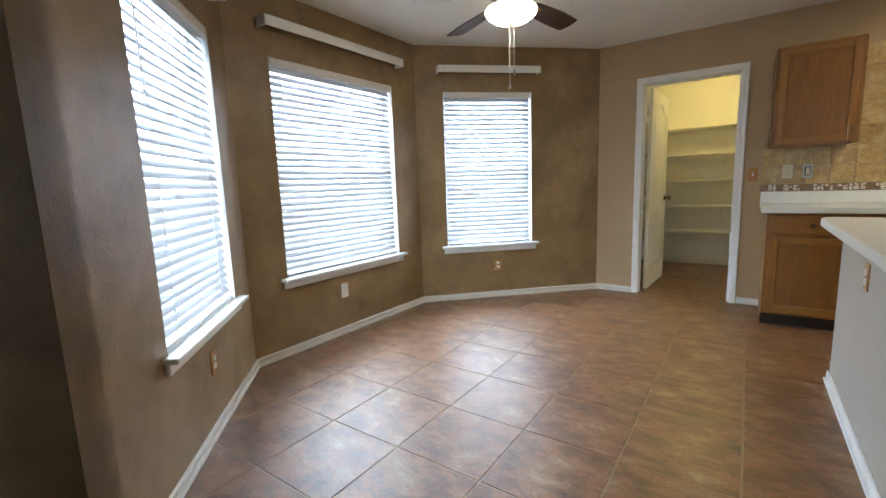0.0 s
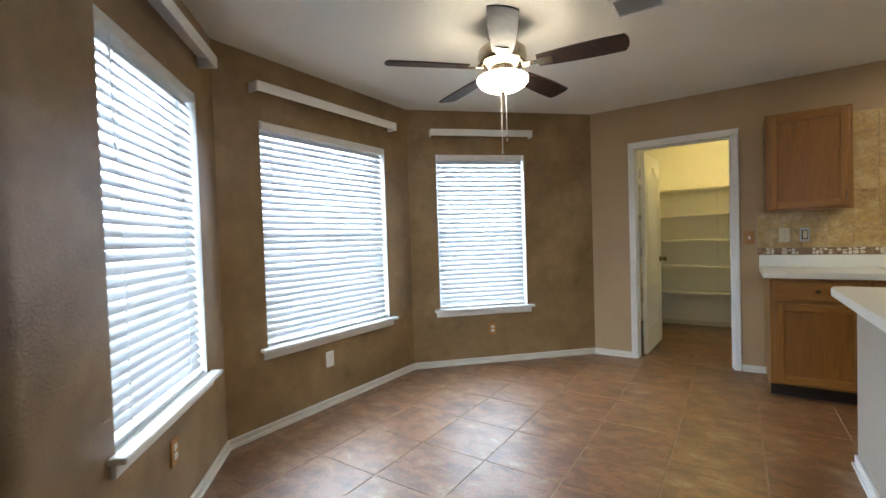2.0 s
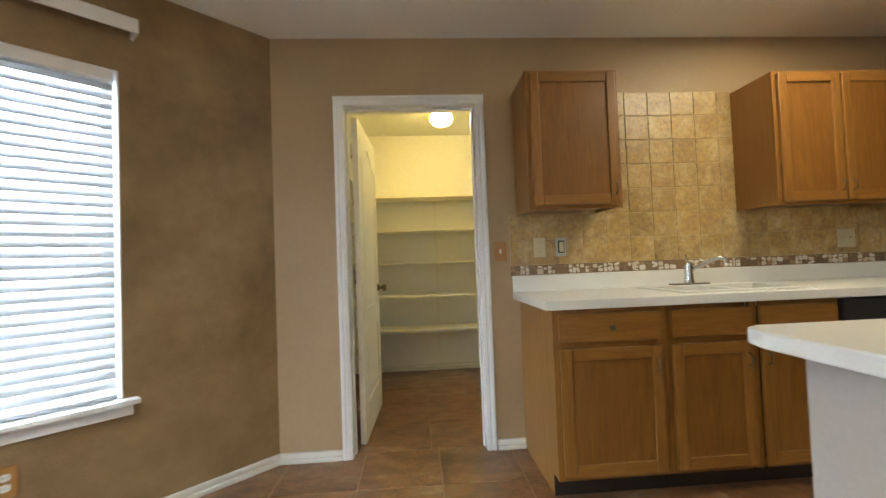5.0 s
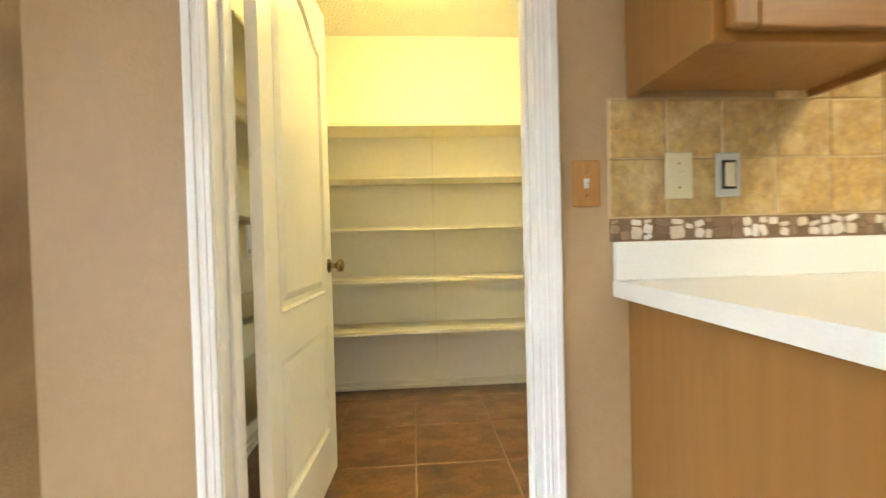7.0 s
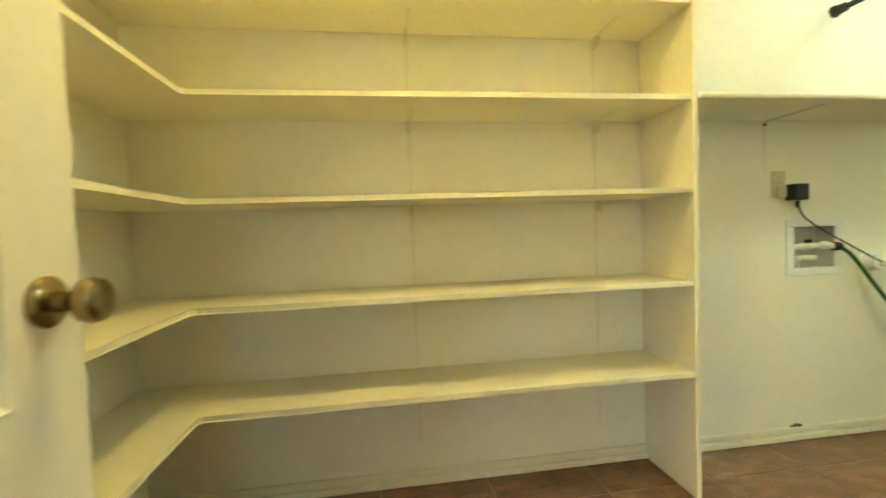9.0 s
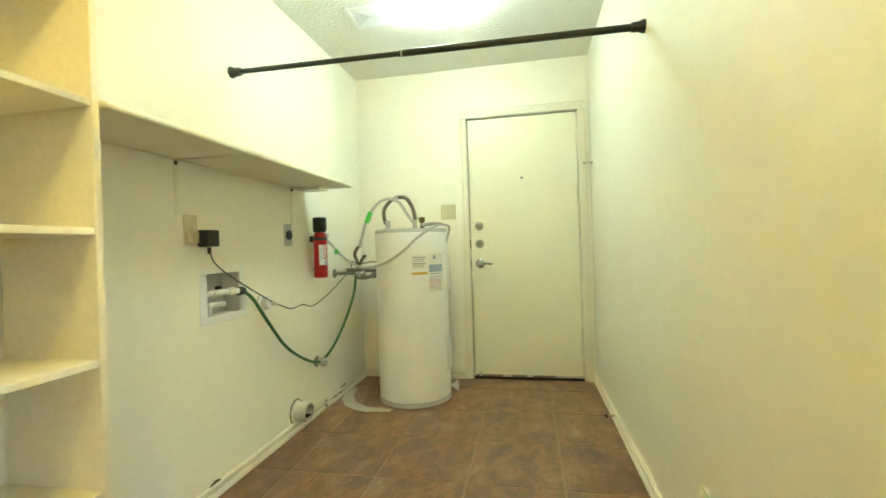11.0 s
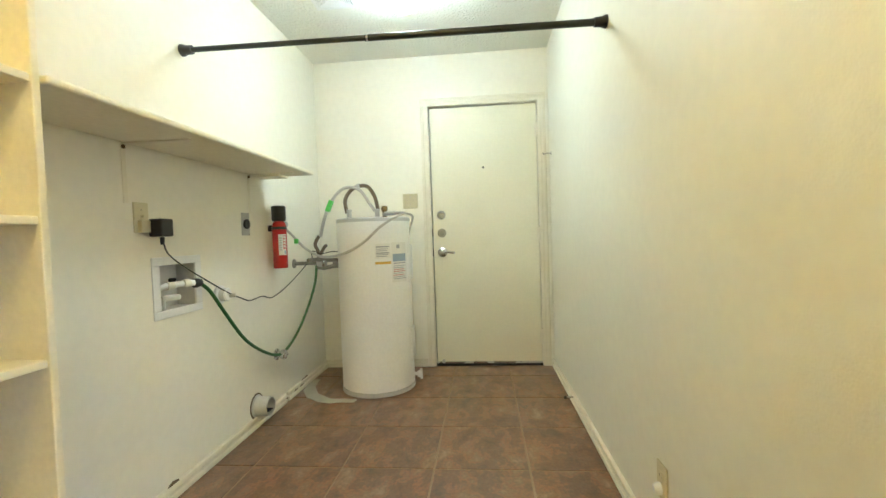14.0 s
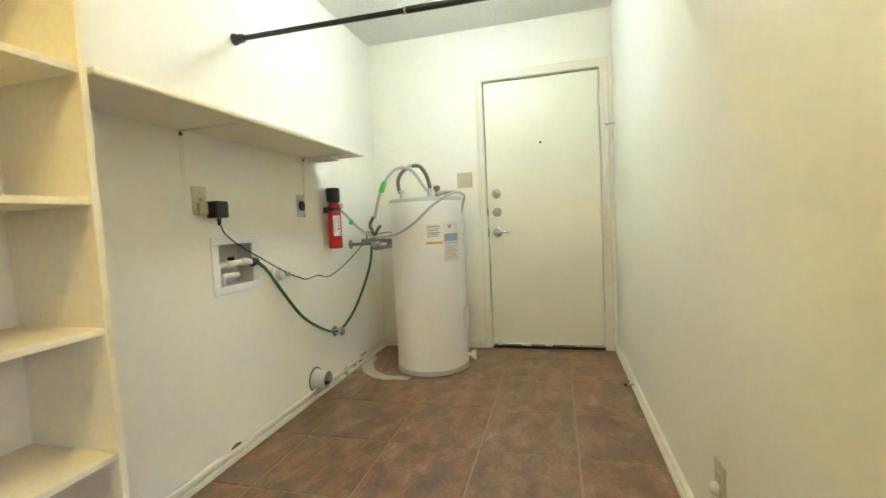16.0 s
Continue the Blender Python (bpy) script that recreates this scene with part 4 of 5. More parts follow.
# ---- backsplash: stone tiles over a pebble mosaic band ----
bed = box(0.937, 3.90, -0.003, -0.0005, 1.0065, 1.3655)
box(1.46, 2.375, -0.003, -0.0005, 1.3655, 2.096, bm=bed)
bs = tagged(part("backsplash", bed, M["bsgrout"]), "ochre stone wall tiles over a mosaic band", "backsplash", kind="structure")
part("mosaic_bed", box(0.9375, 3.8995, -0.0036, -0.003, 1.0070, 1.0645), M["mosaicbed"], bs)
mos, pale = bmesh.new(), bmesh.new()
rnd = random.Random(4)
x = 0.940
run, light = 0.05, False
while x < 3.88:
    w = rnd.uniform(0.016, 0.042)
    run -= w
    if run < 0:
        light = not light
        run = rnd.uniform(0.05, 0.11) if light else rnd.uniform(0.03, 0.09)
    z = 1.011
    while z < 1.060:
        h = rnd.choice((0.014, 0.018, 0.024, 0.028, 0.034))
        h = min(h, 1.063 - z)
        if h > 0.007:
            zz = h - 0.002
            o = prism([(x + 0.002, z), (x + w * 0.5, z - 0.0006), (x + w, z + 0.0012), (x + w + rnd.uniform(-0.001, 0.003), z + zz * 0.6), (x + w - 0.003, z + zz),
                       (x + 0.001, z + zz), (x - 0.0005, z + zz * 0.45)], 0.0, rnd.uniform(0.003, 0.0055))
            cx, cz = x + w / 2, z + zz / 2
            bmesh.ops.transform(o, matrix=Matrix.Translation((cx, cz, 0)) @ pose(0, 0, 0, 0, 0, rnd.uniform(-20, 20)) @ Matrix.Scale(rnd.uniform(0.80, 1.0), 4) @ Matrix.Translation((-cx, -cz, 0)), verts=o.verts)
            bmesh.ops.transform(o, matrix=Matrix(((1, 0, 0, 0), (0, 0, -1, -0.003), (0, 1, 0, 0), (0, 0, 0, 1))), verts=o.verts)
            into = pale if rnd.random() < (0.82 if light else 0.12) else mos
            tmpv = {v: into.verts.new(v.co) for v in o.verts}
            for f in o.faces:
                into.faces.new([tmpv[v] for v in f.verts])
            o.free()
        z += h + 0.001
    x += w + 0.004
part("mosaic_band", mos, M["mosaic"], bs, "brown pebbles of the mosaic band")["kind"] = "stuff"
part("mosaic_band", pale, M["mosaicpale"], bs, "cream pebbles of the mosaic band")["kind"] = "stuff"
plate("wall_outlet", pose(1.114, -0.010, 1.168), "ivory", "switch", "ivory plastic plate on the tiled backsplash", "ivory")
rk = thing("light_switch", pose(1.243, -0.010, 1.168), "chrome switch plate with a pale rocker on the tiles", "light switch", "wall plates")
part("cover_plate", box(-0.032, 0.032, -0.0065, 0.0, -0.056, 0.056, 0.003, 2), M["pewter"], rk)
part("rocker_frame", box(-0.019, 0.019, -0.009, -0.006, -0.036, 0.036, 0.001), M["dark"], rk)
part("rocker", box(-0.012, 0.015, -0.013, -0.008, -0.030, 0.030, 0.002), M["ivory"], rk, "pale rocker")
plate("wall_outlet", pose(3.055, -0.010, 1.160), "ivory", "double", "ivory plastic double plate on the tiled backsplash", "ivory")

# ---- peninsula ----
pen = thing("peninsula", pose(0, 0, 0), "pale grey half-height peninsula wall with a white laminate top", "counter")
part("body", box(1.282, 1.95, -4.15, -1.565, -0.02, 0.868), M["penwall"], pen)
part("countertop", prism([(1.185, -4.18), (1.98, -4.18), (1.98, -1.462), (1.245, -1.462), (1.205, -1.485), (1.185, -1.56)], 0.868, 0.910, 0.006, 2), M["laminate"], pen, "white laminate top with a clipped corner")
bb = box(1.270, 1.282, -4.15, -1.553, 0.0, 0.060, 0.003)
box(1.282, 1.95, -1.565, -1.553, 0.0, 0.060, 0.003, bm=bb)
box(1.260, 1.270, -4.15, -1.543, 0.0, 0.017, 0.003, bm=bb)
part("baseboard", bb, M["trim"], pen, "white baseboard")
plate("wall_outlet", pose(1.282, -2.192, 0.718, 0, 0, -90), "woodplate", "outlet", "oak-finish outlet plate on the peninsula")

# ---- pantry shelving ----
SHELVES = (0.454, 0.780, 1.107, 1.427, 1.754)
SF, SX, PX = 1.660, -0.092, 1.555
sh = thing("shelving_unit", pose(0, 0, 0), "cream painted L-shaped pantry shelves, empty", "shelves")
for z in SHELVES:
    o = [(LEFT + 0.002, 0.36), (SX, 0.36), (SX, SF - 0.012), (SX + 0.012, SF), (PX, SF), (PX, BACK - 0.002), (LEFT + 0.002, BACK - 0.002)]
    part("shelf", prism(o, z - 0.010, z + 0.009, 0.003, 2), M["shelf"], sh)
part("side_panel", box(PX, PX + 0.019, SF - 0.004, BACK - 0.002, 0.0, 1.772, 0.003, 2), M["shelf"], sh)
for z in SHELVES:
    for x in (0.595, 1.352):
        bk = bmesh.new()
        box(x - 0.009, x + 0.009, BACK - 0.004, BACK - 0.001, z - 0.16, z - 0.010, bm=bk)
        box(x - 0.009, x + 0.009, BACK - 0.20, BACK - 0.001, z - 0.0135, z - 0.0105, bm=bk)
        box(x - 0.003, x + 0.003, BACK - 0.05, BACK - 0.001, z - 0.055, z - 0.013, bm=bk)
        part("bracket", bk, M["creamtrim"], sh)
for x in (0.595, 1.352):
    part("upright_strip", box(x - 0.004, x + 0.004, BACK - 0.003, BACK - 0.0005, 0.17, 1.74), M["creamtrim"], sh)

us = thing("wall_shelf", pose(0, 0, 0), "cream painted long shelf on brackets over the washer space", "shelf")
part("board", box(PX + 0.021, 3.145, 1.640, BACK - 0.002, 1.420, 1.441, 0.008, 3), M["shelf"], us)
for x in (2.142, 2.991):
    bk = bmesh.new()
    box(x - 0.010, x + 0.010, BACK - 0.0028, BACK - 0.0005, 1.20, 1.416, bm=bk)
    box(x - 0.010, x + 0.010, 1.70, BACK - 0.005, 1.414, 1.4195, bm=bk)
    part("bracket", bk, M["creamtrim"], us)
    part("bracket_bolt", box(x - 0.012, x + 0.0, BACK - 0.014, BACK - 0.005, 1.398, 1.412, 0.002), M["stained"], us, "rusty bolt")
part("end_cleat", box(3.02, 3.14, 1.80, 1.95, 1.408, 1.4195, 0.002), M["shelf"], us)

# ---- tension rod ----
rod = thing("tension_rod", pose(2.495, 0, 1.882) @ pose(0, SIDE, 0, 0.57, 0, 0) @ pose(0, -SIDE, 0), "dark metal tension rod across the utility room", "curtain rod")
part("thick_tube", lathe([(0.0145, 0), (0.0145, 0.98)], 16, at=pose(0, SIDE + 0.02, 0, -90, 0, 0)), M["dkgreen"], rod, "", True)
part("thin_tube", lathe([(0.0115, 0), (0.0115, 0.82)], 16, at=pose(0, SIDE + 0.99, 0, -90, 0, 0)), M["dkgreen"], rod, "", True)
part("collar", lathe([(0.0155, 0), (0.0155, 0.008)], 16, at=pose(0, SIDE + 0.985, 0, -90, 0, 0)), M["steel"], rod, "pale collar", True)
for y, s in ((SIDE, 1), (BACK, -1)):
    part("end_cap", lathe([(0.026, 0.0), (0.026, 0.008), (0.020, 0.022), (0.019, 0.05)], 16, at=pose(0, y, 0, -90 * s, 0, 0)), M["black"], rod, "black rubber end cap", True)

# ---- water heater ----
HX, HY = 3.610, 1.415
wh = thing("water_heater", pose(HX, HY, 0), "white cylindrical electric water heater on the tile floor", "water heater")
part("tank", lathe([(0.243, 0.03), (0.249, 0.036), (0.249, 1.150), (0.243, 1.156)], 56), M["tank"], wh, "", True)
part("base_ring", lathe([(0.235, 0.0), (0.252, 0.004), (0.252, 0.030), (0.240, 0.033)], 56), M["tankgrey"], wh, "grey base ring", True)
part("lid", lathe([(0.2515, 1.146), (0.2515, 1.166), (0.246, 1.172), (0.0, 1.178)], 56), M["tankgrey"], wh, "grey metal lid", True)
for lo, hi in ((0.745, 0.985), (0.205, 0.420)):
    cv = box(-0.055, 0.055, -0.010, 0.012, lo, hi, 0.006, 2)
    part("access_panel", cv, M["tank"], wh, "white access panel", at=pose(0, 0, 0, 0, 0, -1) @ pose(0, -0.247, 0))
def wrap(a0, a1, z0, z1, r, material, name, label="", parent=None):
    """A curved label on the tank between two bearings."""
    bm = bmesh.new()
    n = 8
    prev = None
    for i in range(n + 1):
        a = radians(a0 + (a1 - a0) * i / n)
        col = [bm.verts.new((rr * math.cos(a), rr * math.sin(a), z)) for rr, z in ((r, z0), (r, z1), (r - 0.0006, z1), (r - 0.0006, z0))]
        if prev:
            for k in range(4):
                bm.faces.new((prev[k], prev[(k + 1) % 4], col[(k + 1) % 4], col[k]))
        else:
            bm.faces.new(col)
        prev = col
    bm.faces.new(prev[::-1])
    return part(name, bm, material, parent or wh, label)
# bearings on the tank: the camera's side is near 195 degrees
s1 = wrap(195, 218.5, 0.905, 1.000, 0.2497, M["paper"], "warning_label", "white printed label")
for k, z in enumerate((0.982, 0.966, 0.955, 0.942, 0.930, 0.919)):
    wrap(196.5, 216.5 - (k % 3) * 2, z - 0.0028 - (0.003 if k in (0, 3) else 0), z + 0.002, 0.2501, M["ink"], "print_line", "", s1)
wrap(194.5, 219, 0.868, 0.884, 0.2497, M["yellowink"], "warning_strip", "amber printed strip")
s2 = wrap(220, 250, 0.745, 1.005, 0.2497, M["paper"], "energy_label", "white and blue printed energy label")
wrap(222, 248.5, 0.880, 0.930, 0.2501, M["blueink"], "print_block", "", s2)
wrap(229, 235, 0.965, 0.990, 0.2501, M["ink"], "print_block", "", s2)
wrap(223, 247, 0.866, 0.872, 0.2501, M["ink"], "print_line", "", s2)
for k in range(8):
    wrap(222.5, 247.5 - (k * 5) % 7, 0.852 - k * 0.012 - 0.003, 0.852 - k * 0.012 + 0.001, 0.2501, M["redink"] if k in (2, 3, 5) else M["ink"], "print_line", "", s2)
dv = tube([(0.0, -0.245, 0.085), (0.0, -0.300, 0.085)], 0.013, 10, 2)
lathe([(0.024, -0.012), (0.024, 0.012)], 6, at=pose(0, -0.285, 0.085, 90, 0, 0), bm=dv)
tube([(0, -0.298, 0.052), (0, -0.298, 0.118)], 0.010, 8, 1, bm=dv)
tube([(-0.034, -0.285, 0.085), (0.034, -0.285, 0.085)], 0.009, 8, 1, bm=dv)
part("drain_valve", dv, M["whiteplastic"], wh, "white plastic drain valve", True)
for x, y in ((-0.03, 0.16), (0.0, -0.03)):
    part("pipe_nipple", lathe([(0.030, 0), (0.030, 0.006), (0.016, 0.010), (0.016, 0.045), (0.019, 0.047), (0.019, 0.062), (0.010, 0.064)], 14), M["steel"], wh, "", True, at=pose(x, y, 1.176))
part("relief_valve", lathe([(0.015, 0), (0.015, 0.05), (0.022, 0.052), (0.022, 0.08), (0.010, 0.085)], 14), M["brass"], wh, "", True, at=pose(0.03, -0.075, 1.175))

W0 = pose(0, 0, 0)
hose1 = thing("supply_hose", W0, "braided steel hose looping onto the water heater", "hose", "water heater hoses")
part("hose", tube([(3.55, 1.775, 1.06), (3.55, 1.745, 1.17), (3.55, 1.69, 1.295), (3.56, 1.60, 1.385), (3.58, 1.50, 1.375), (3.60, 1.435, 1.28), (3.612, 1.400, 1.225)], 0.011, 10, 7), M["braid"], hose1, "", True)
part("tag", box(-0.018, 0.018, -0.014, 0.014, -0.040, 0.040, 0.003), M["tape"], hose1, "green plastic tag", at=pose(3.545, 1.700, 1.268, 24, 0, 0))
hose2 = thing("supply_hose", W0, "brown insulated hose arched over the heater lid", "hose", "water heater hoses")
part("hose", tube([(3.585, 1.590, 1.215), (3.585, 1.600, 1.31), (3.60, 1.545, 1.385), (3.61, 1.455, 1.40), (3.63, 1.405, 1.33), (3.635, 1.385, 1.235)], 0.013, 10, 7), M["copper"], hose2, "", True)
part("clamp", lathe([(0.016, -0.012), (0.016, 0.012)], 12), M["steel"], hose2, "", True, at=pose(3.605, 1.51, 1.402, 80, 0, 0))
cable = thing("flexible_conduit", W0, "grey flexible cable draped round the heater", "cable")
part("cable", tube([(3.62, 1.34, 1.20), (3.56, 1.27, 1.205), (3.45, 1.165, 1.195), (3.39, 1.20, 1.175), (3.345, 1.30, 1.11), (3.345, 1.42, 1.01), (3.39, 1.56, 0.945), (3.44, 1.72, 0.925), (3.42, 1.83, 0.985), (3.37, 1.90, 1.08), (3.345, 1.945, 1.135)], 0.0085, 8, 8), M["hosegrey"], cable, "", True)
part("drop", tube([(3.46, 1.17, 1.195), (3.52, 1.125, 1.175), (3.60, 1.155, 1.11), (3.63, 1.176, 1.04), (3.635, 1.178, 0.985)], 0.0075, 8, 6), M["hosegrey"], cable, "", True)
part("connector", lathe([(0.014, -0.05), (0.014, 0.05)], 12), M["steel"], cable, "", True, at=pose(3.58, 1.29, 1.203, 90, 0, -35))
part("clip", box(-0.012, 0.012, -0.012, 0.012, -0.016, 0.016, 0.004), M["tape"], cable, "green clip", at=pose(3.385, 1.875, 1.035))
joint = thing("gate_valve", W0, "dull metal pipes and gate valve between wall and heater", "valve")
part("stub_pipe", tube([(3.53, BACK - 0.001, 0.880), (3.53, 1.80, 0.880)], 0.012, 10, 1), M["dullpipe"], joint, "", True)
part("wall_flange", lathe([(0.032, 0), (0.030, 0.006), (0.016, 0.010)], 18, at=pose(3.53, BACK - 0.001, 0.880, 90, 0, 0)), M["dullpipe"], joint, "", True)
part("cross_pipe", tube([(3.42, 1.815, 0.905), (3.50, 1.79, 0.905), (3.58, 1.73, 0.895), (3.62, 1.66, 0.893)], 0.014, 10, 4), M["dullpipe"], joint, "", True)
part("valve_body", lathe([(0.020, -0.035), (0.026, -0.02), (0.026, 0.02), (0.020, 0.035)], 14, at=pose(3.54, 1.770, 0.875, 90, 0, 25)), M["steel"], joint, "", True)
part("lower_pipe", tube([(3.52, 1.80, 0.86), (3.54, 1.77, 0.845), (3.57, 1.72, 0.85), (3.59, 1.70, 0.858)], 0.014, 10, 4), M["dullpipe"], joint, "", True)
part("end_fitting", lathe([(0.024, -0.02), (0.024, 0.02)], 6, at=pose(3.59, 1.69, 0.860, 90, 0, 20)), M["dullpipe"], joint)
part("riser", tube([(3.54, 1.79, 0.885), (3.545, 1.795, 0.96), (3.55, 1.815, 1.01), (3.55, 1.785, 1.065)], 0.012, 10, 5), M["copper"], joint, "", True)
part("handle", tube([(3.55, 1.785, 0.93), (3.53, 1.745, 0.985), (3.525, 1.725, 1.00)], 0.011, 8, 4), M["copper"], joint, "", True)
part("wire", tube([(3.50, 1.82, 0.92), (3.46, 1.80, 0.965), (3.48, 1.75, 0.945), (3.55, 1.70, 0.955), (3.60, 1.66, 0.950)], 0.003, 6, 6), M["dark"], joint, "", True)

# ---- fire extinguisher ----
fe = thing("fire_extinguisher", pose(3.195, 1.895, 0.875), "red fire extinguisher in a black wall bracket", "fire extinguisher")
part("cylinder", lathe([(0, 0), (0.038, 0.0), (0.042, 0.006), (0.042, 0.25), (0.036, 0.275), (0.020, 0.290), (0.018, 0.30)], 28), M["red"], fe, "", True)
part("valve_head", lathe([(0.036, 0.285), (0.042, 0.300), (0.042, 0.372), (0.036, 0.378), (0, 0.378)], 24), M["black"], fe, "black plastic head", True)
part("strap", lathe([(0.0435, 0.235), (0.0435, 0.252)], 28), M["black"], fe, "", True)
part("wall_bracket", box(-0.010, 0.010, 0.040, 0.069, 0.225, 0.262, 0.004), M["black"], fe)
def ext_label(a0, a1, z0, z1, r, mat_, name, parent):
    bm = bmesh.new()
    v = [(bm.verts.new((r * math.cos(radians(a)), r * math.sin(radians(a)), z0)), bm.verts.new((r * math.cos(radians(a)), r * math.sin(radians(a)), z1))) for a in np.linspace(a0, a1, 9)]
    for a, c in zip(v, v[1:]):
        bm.faces.new((a[0], c[0], c[1], a[1]))
    return part(name, bm, mat_, parent)
l1 = ext_label(196, 262, 0.080, 0.205, 0.0424, M["paper"], "label", fe)
for k in range(6):
    ext_label(202, 222, 0.110 + k * 0.014, 0.115 + k * 0.014, 0.0427, M["ink"], "print_line", l1)
ext_label(232, 256, 0.115, 0.198, 0.0427, M["redink"], "print_block", l1)
for k in range(4):
    ext_label(235, 253, 0.128 + k * 0.018, 0.138 + k * 0.018, 0.0429, M["paper"], "print_mark", l1)
ext_label(240, 258, 0.085, 0.107, 0.0427, M["blueink"], "print_block", l1)
hk = box(-0.028, 0.028, -0.018, 0.0, -0.065, 0.065, 0.004)
bx2 = thing("conduit_box", pose(3.325, BACK, 1.165), "grey electrical box with a cable connector", "electrical box")
part("box", hk, M["boxgrey"], bx2)
part("connector", lathe([(0.018, 0), (0.018, 0.035), (0.012, 0.04)], 14, at=pose(0.01, -0.018, -0.02, 90, 0, 0)), M["steel"], bx2, "", True)

# ---- laundry box, outlets, hoses ----
wb = thing("washer_box", pose(2.392, BACK, 0.865), "white washing machine outlet box sunk into the wall", "outlet box")
fl = bmesh.new()
for a in (box(-0.148, 0.148, -0.006, -0.0005, 0.092, 0.126, 0.002), box(-0.148, 0.148, -0.006, -0.0005, -0.126, -0.092, 0.002),
          box(-0.148, -0.106, -0.006, -0.0005, -0.092, 0.092, 0.002), box(0.106, 0.148, -0.006, -0.0005, -0.092, 0.092, 0.002)):
    join(fl, a)
part("flange", fl, M["whiteplastic"], wb, "white plastic flange")
ins = bmesh.new()
box(-0.106, 0.107, 0.085, 0.09, -0.099, 0.099, bm=ins)
box(-0.106, -0.102, 0.0, 0.085, -0.099, 0.099, bm=ins)
box(0.103, 0.107, 0.0, 0.085, -0.099, 0.099, bm=ins)
box(-0.102, 0.103, 0.0, 0.085, 0.095, 0.099, bm=ins)
box(-0.102, 0.103, 0.0, 0.085, -0.099, -0.095, bm=ins)
part("liner", ins, M["boxgrey"], wb, "grey plastic liner")
part("drain_elbow", tube([(-0.070, 0.045, -0.094), (-0.070, 0.045, -0.02), (-0.055, 0.035, 0.0), (0.0, 0.015, 0.004), (0.055, -0.008, 0.006), (0.085, -0.014, 0.002)], 0.0135, 10, 5), M["whiteplastic"], wb, "white plastic elbow", True)
for cx, cy, cz, ry in ((-0.070, 0.045, -0.045, 0), (-0.020, 0.022, 0.002, 90), (0.045, -0.005, 0.006, 90)):
    part("pipe_collar", lathe([(0.0135, -0.014), (0.018, -0.013), (0.018, 0.013), (0.0135, 0.014)], 14, at=pose(cx, cy, cz, 0, ry, -22 if ry else 0)), M["pvc"], wb, "", True)
part("tap", tube([(-0.035, 0.05, -0.094), (-0.035, 0.045, -0.055), (0.0, 0.03, -0.05), (0.03, 0.02, -0.052)], 0.0125, 10, 4), M["whiteplastic"], wb, "", True)
part("tap_body", lathe([(0.014, -0.03), (0.019, -0.012), (0.019, 0.012), (0.012, 0.03)], 12, at=pose(-0.082, 0.03, -0.055)), M["steel"], wb, "", True)
part("tap_handle", box(-0.02, 0.02, -0.005, 0.005, -0.008, 0.008, 0.003), M["dark"], wb, at=pose(-0.01, 0.018, 0.026))
part("coupling", lathe([(0.020, -0.016), (0.021, 0.0), (0.016, 0.018)], 12, at=pose(0.098, -0.018, 0.0, 0, 90, -20)), M["black"], wb, "black coupling", True)
gh = thing("drain_hose", W0, "green garden hose sagging along the wall", "hose")
part("hose", tube([(2.497, 1.945, 0.866), (2.545, 1.925, 0.82), (2.66, 1.925, 0.69), (2.82, 1.925, 0.525), (3.03, 1.93, 0.400), (3.18, 1.93, 0.345), (3.27, 1.92, 0.355), (3.36, 1.885, 0.44), (3.44, 1.845, 0.58), (3.50, 1.81, 0.74), (3.52, 1.80, 0.865)], 0.0085, 9, 8), M["hosegreen"], gh, "", True)
hb = thing("hose_bib", pose(3.225, BACK, 0.335), "round chrome wall spigot holding the hose", "spigot")
part("flange", lathe([(0.036, 0), (0.034, 0.006), (0.018, 0.012), (0.017, 0.024), (0.028, 0.032), (0.032, 0.046), (0.027, 0.060), (0.012, 0.068), (0, 0.069)], 20, at=pose(0, 0, 0, 90, 0, 0)), M["chrome"], hb, "", True)
part("handle", tube([(-0.016, -0.066, 0.010), (0.016, -0.066, -0.004)], 0.006, 8, 1), M["chrome"], hb)
wf = thing("pipe_cap", pose(2.672, BACK, 0.787), "white plastic pipe stub in the wall", "pipe")
part("stub", lathe([(0.046, 0), (0.045, 0.012), (0.034, 0.018), (0.034, 0.045), (0.028, 0.05), (0, 0.05)], 20, at=pose(0, 0, 0, 90, 0, 0)), M["whiteplastic"], wf, "", True)
part("nub", lathe([(0.010, 0), (0.010, 0.03), (0, 0.032)], 10, at=pose(0.012, -0.045, -0.008, 90, 0, 20)), M["pvc"], wf, "", True)
plate("wall_outlet", pose(2.206, BACK, 1.148), "ivory", "switch", "ivory plastic outlet with a black adapter plugged in", "ivory")
ad = thing("power_adapter", pose(2.268, BACK - 0.014, 1.108), "black plug-in power adapter with a long drooping cord", "adapter")
part("case", box(-0.034, 0.034, -0.055, 0.0, -0.034, 0.036, 0.006, 2), M["black"], ad, "", False, at=pose(-0.008, 0, 0, 0, 0, 0))
part("prong_base", box(-0.085, -0.038, -0.012, 0.006, -0.018, 0.030, 0.002), M["ivory"], ad)
part("strain_relief", lathe([(0.007, -0.03), (0.009, 0.0)], 8, at=pose(-0.006, -0.028, -0.036)), M["black"], ad)
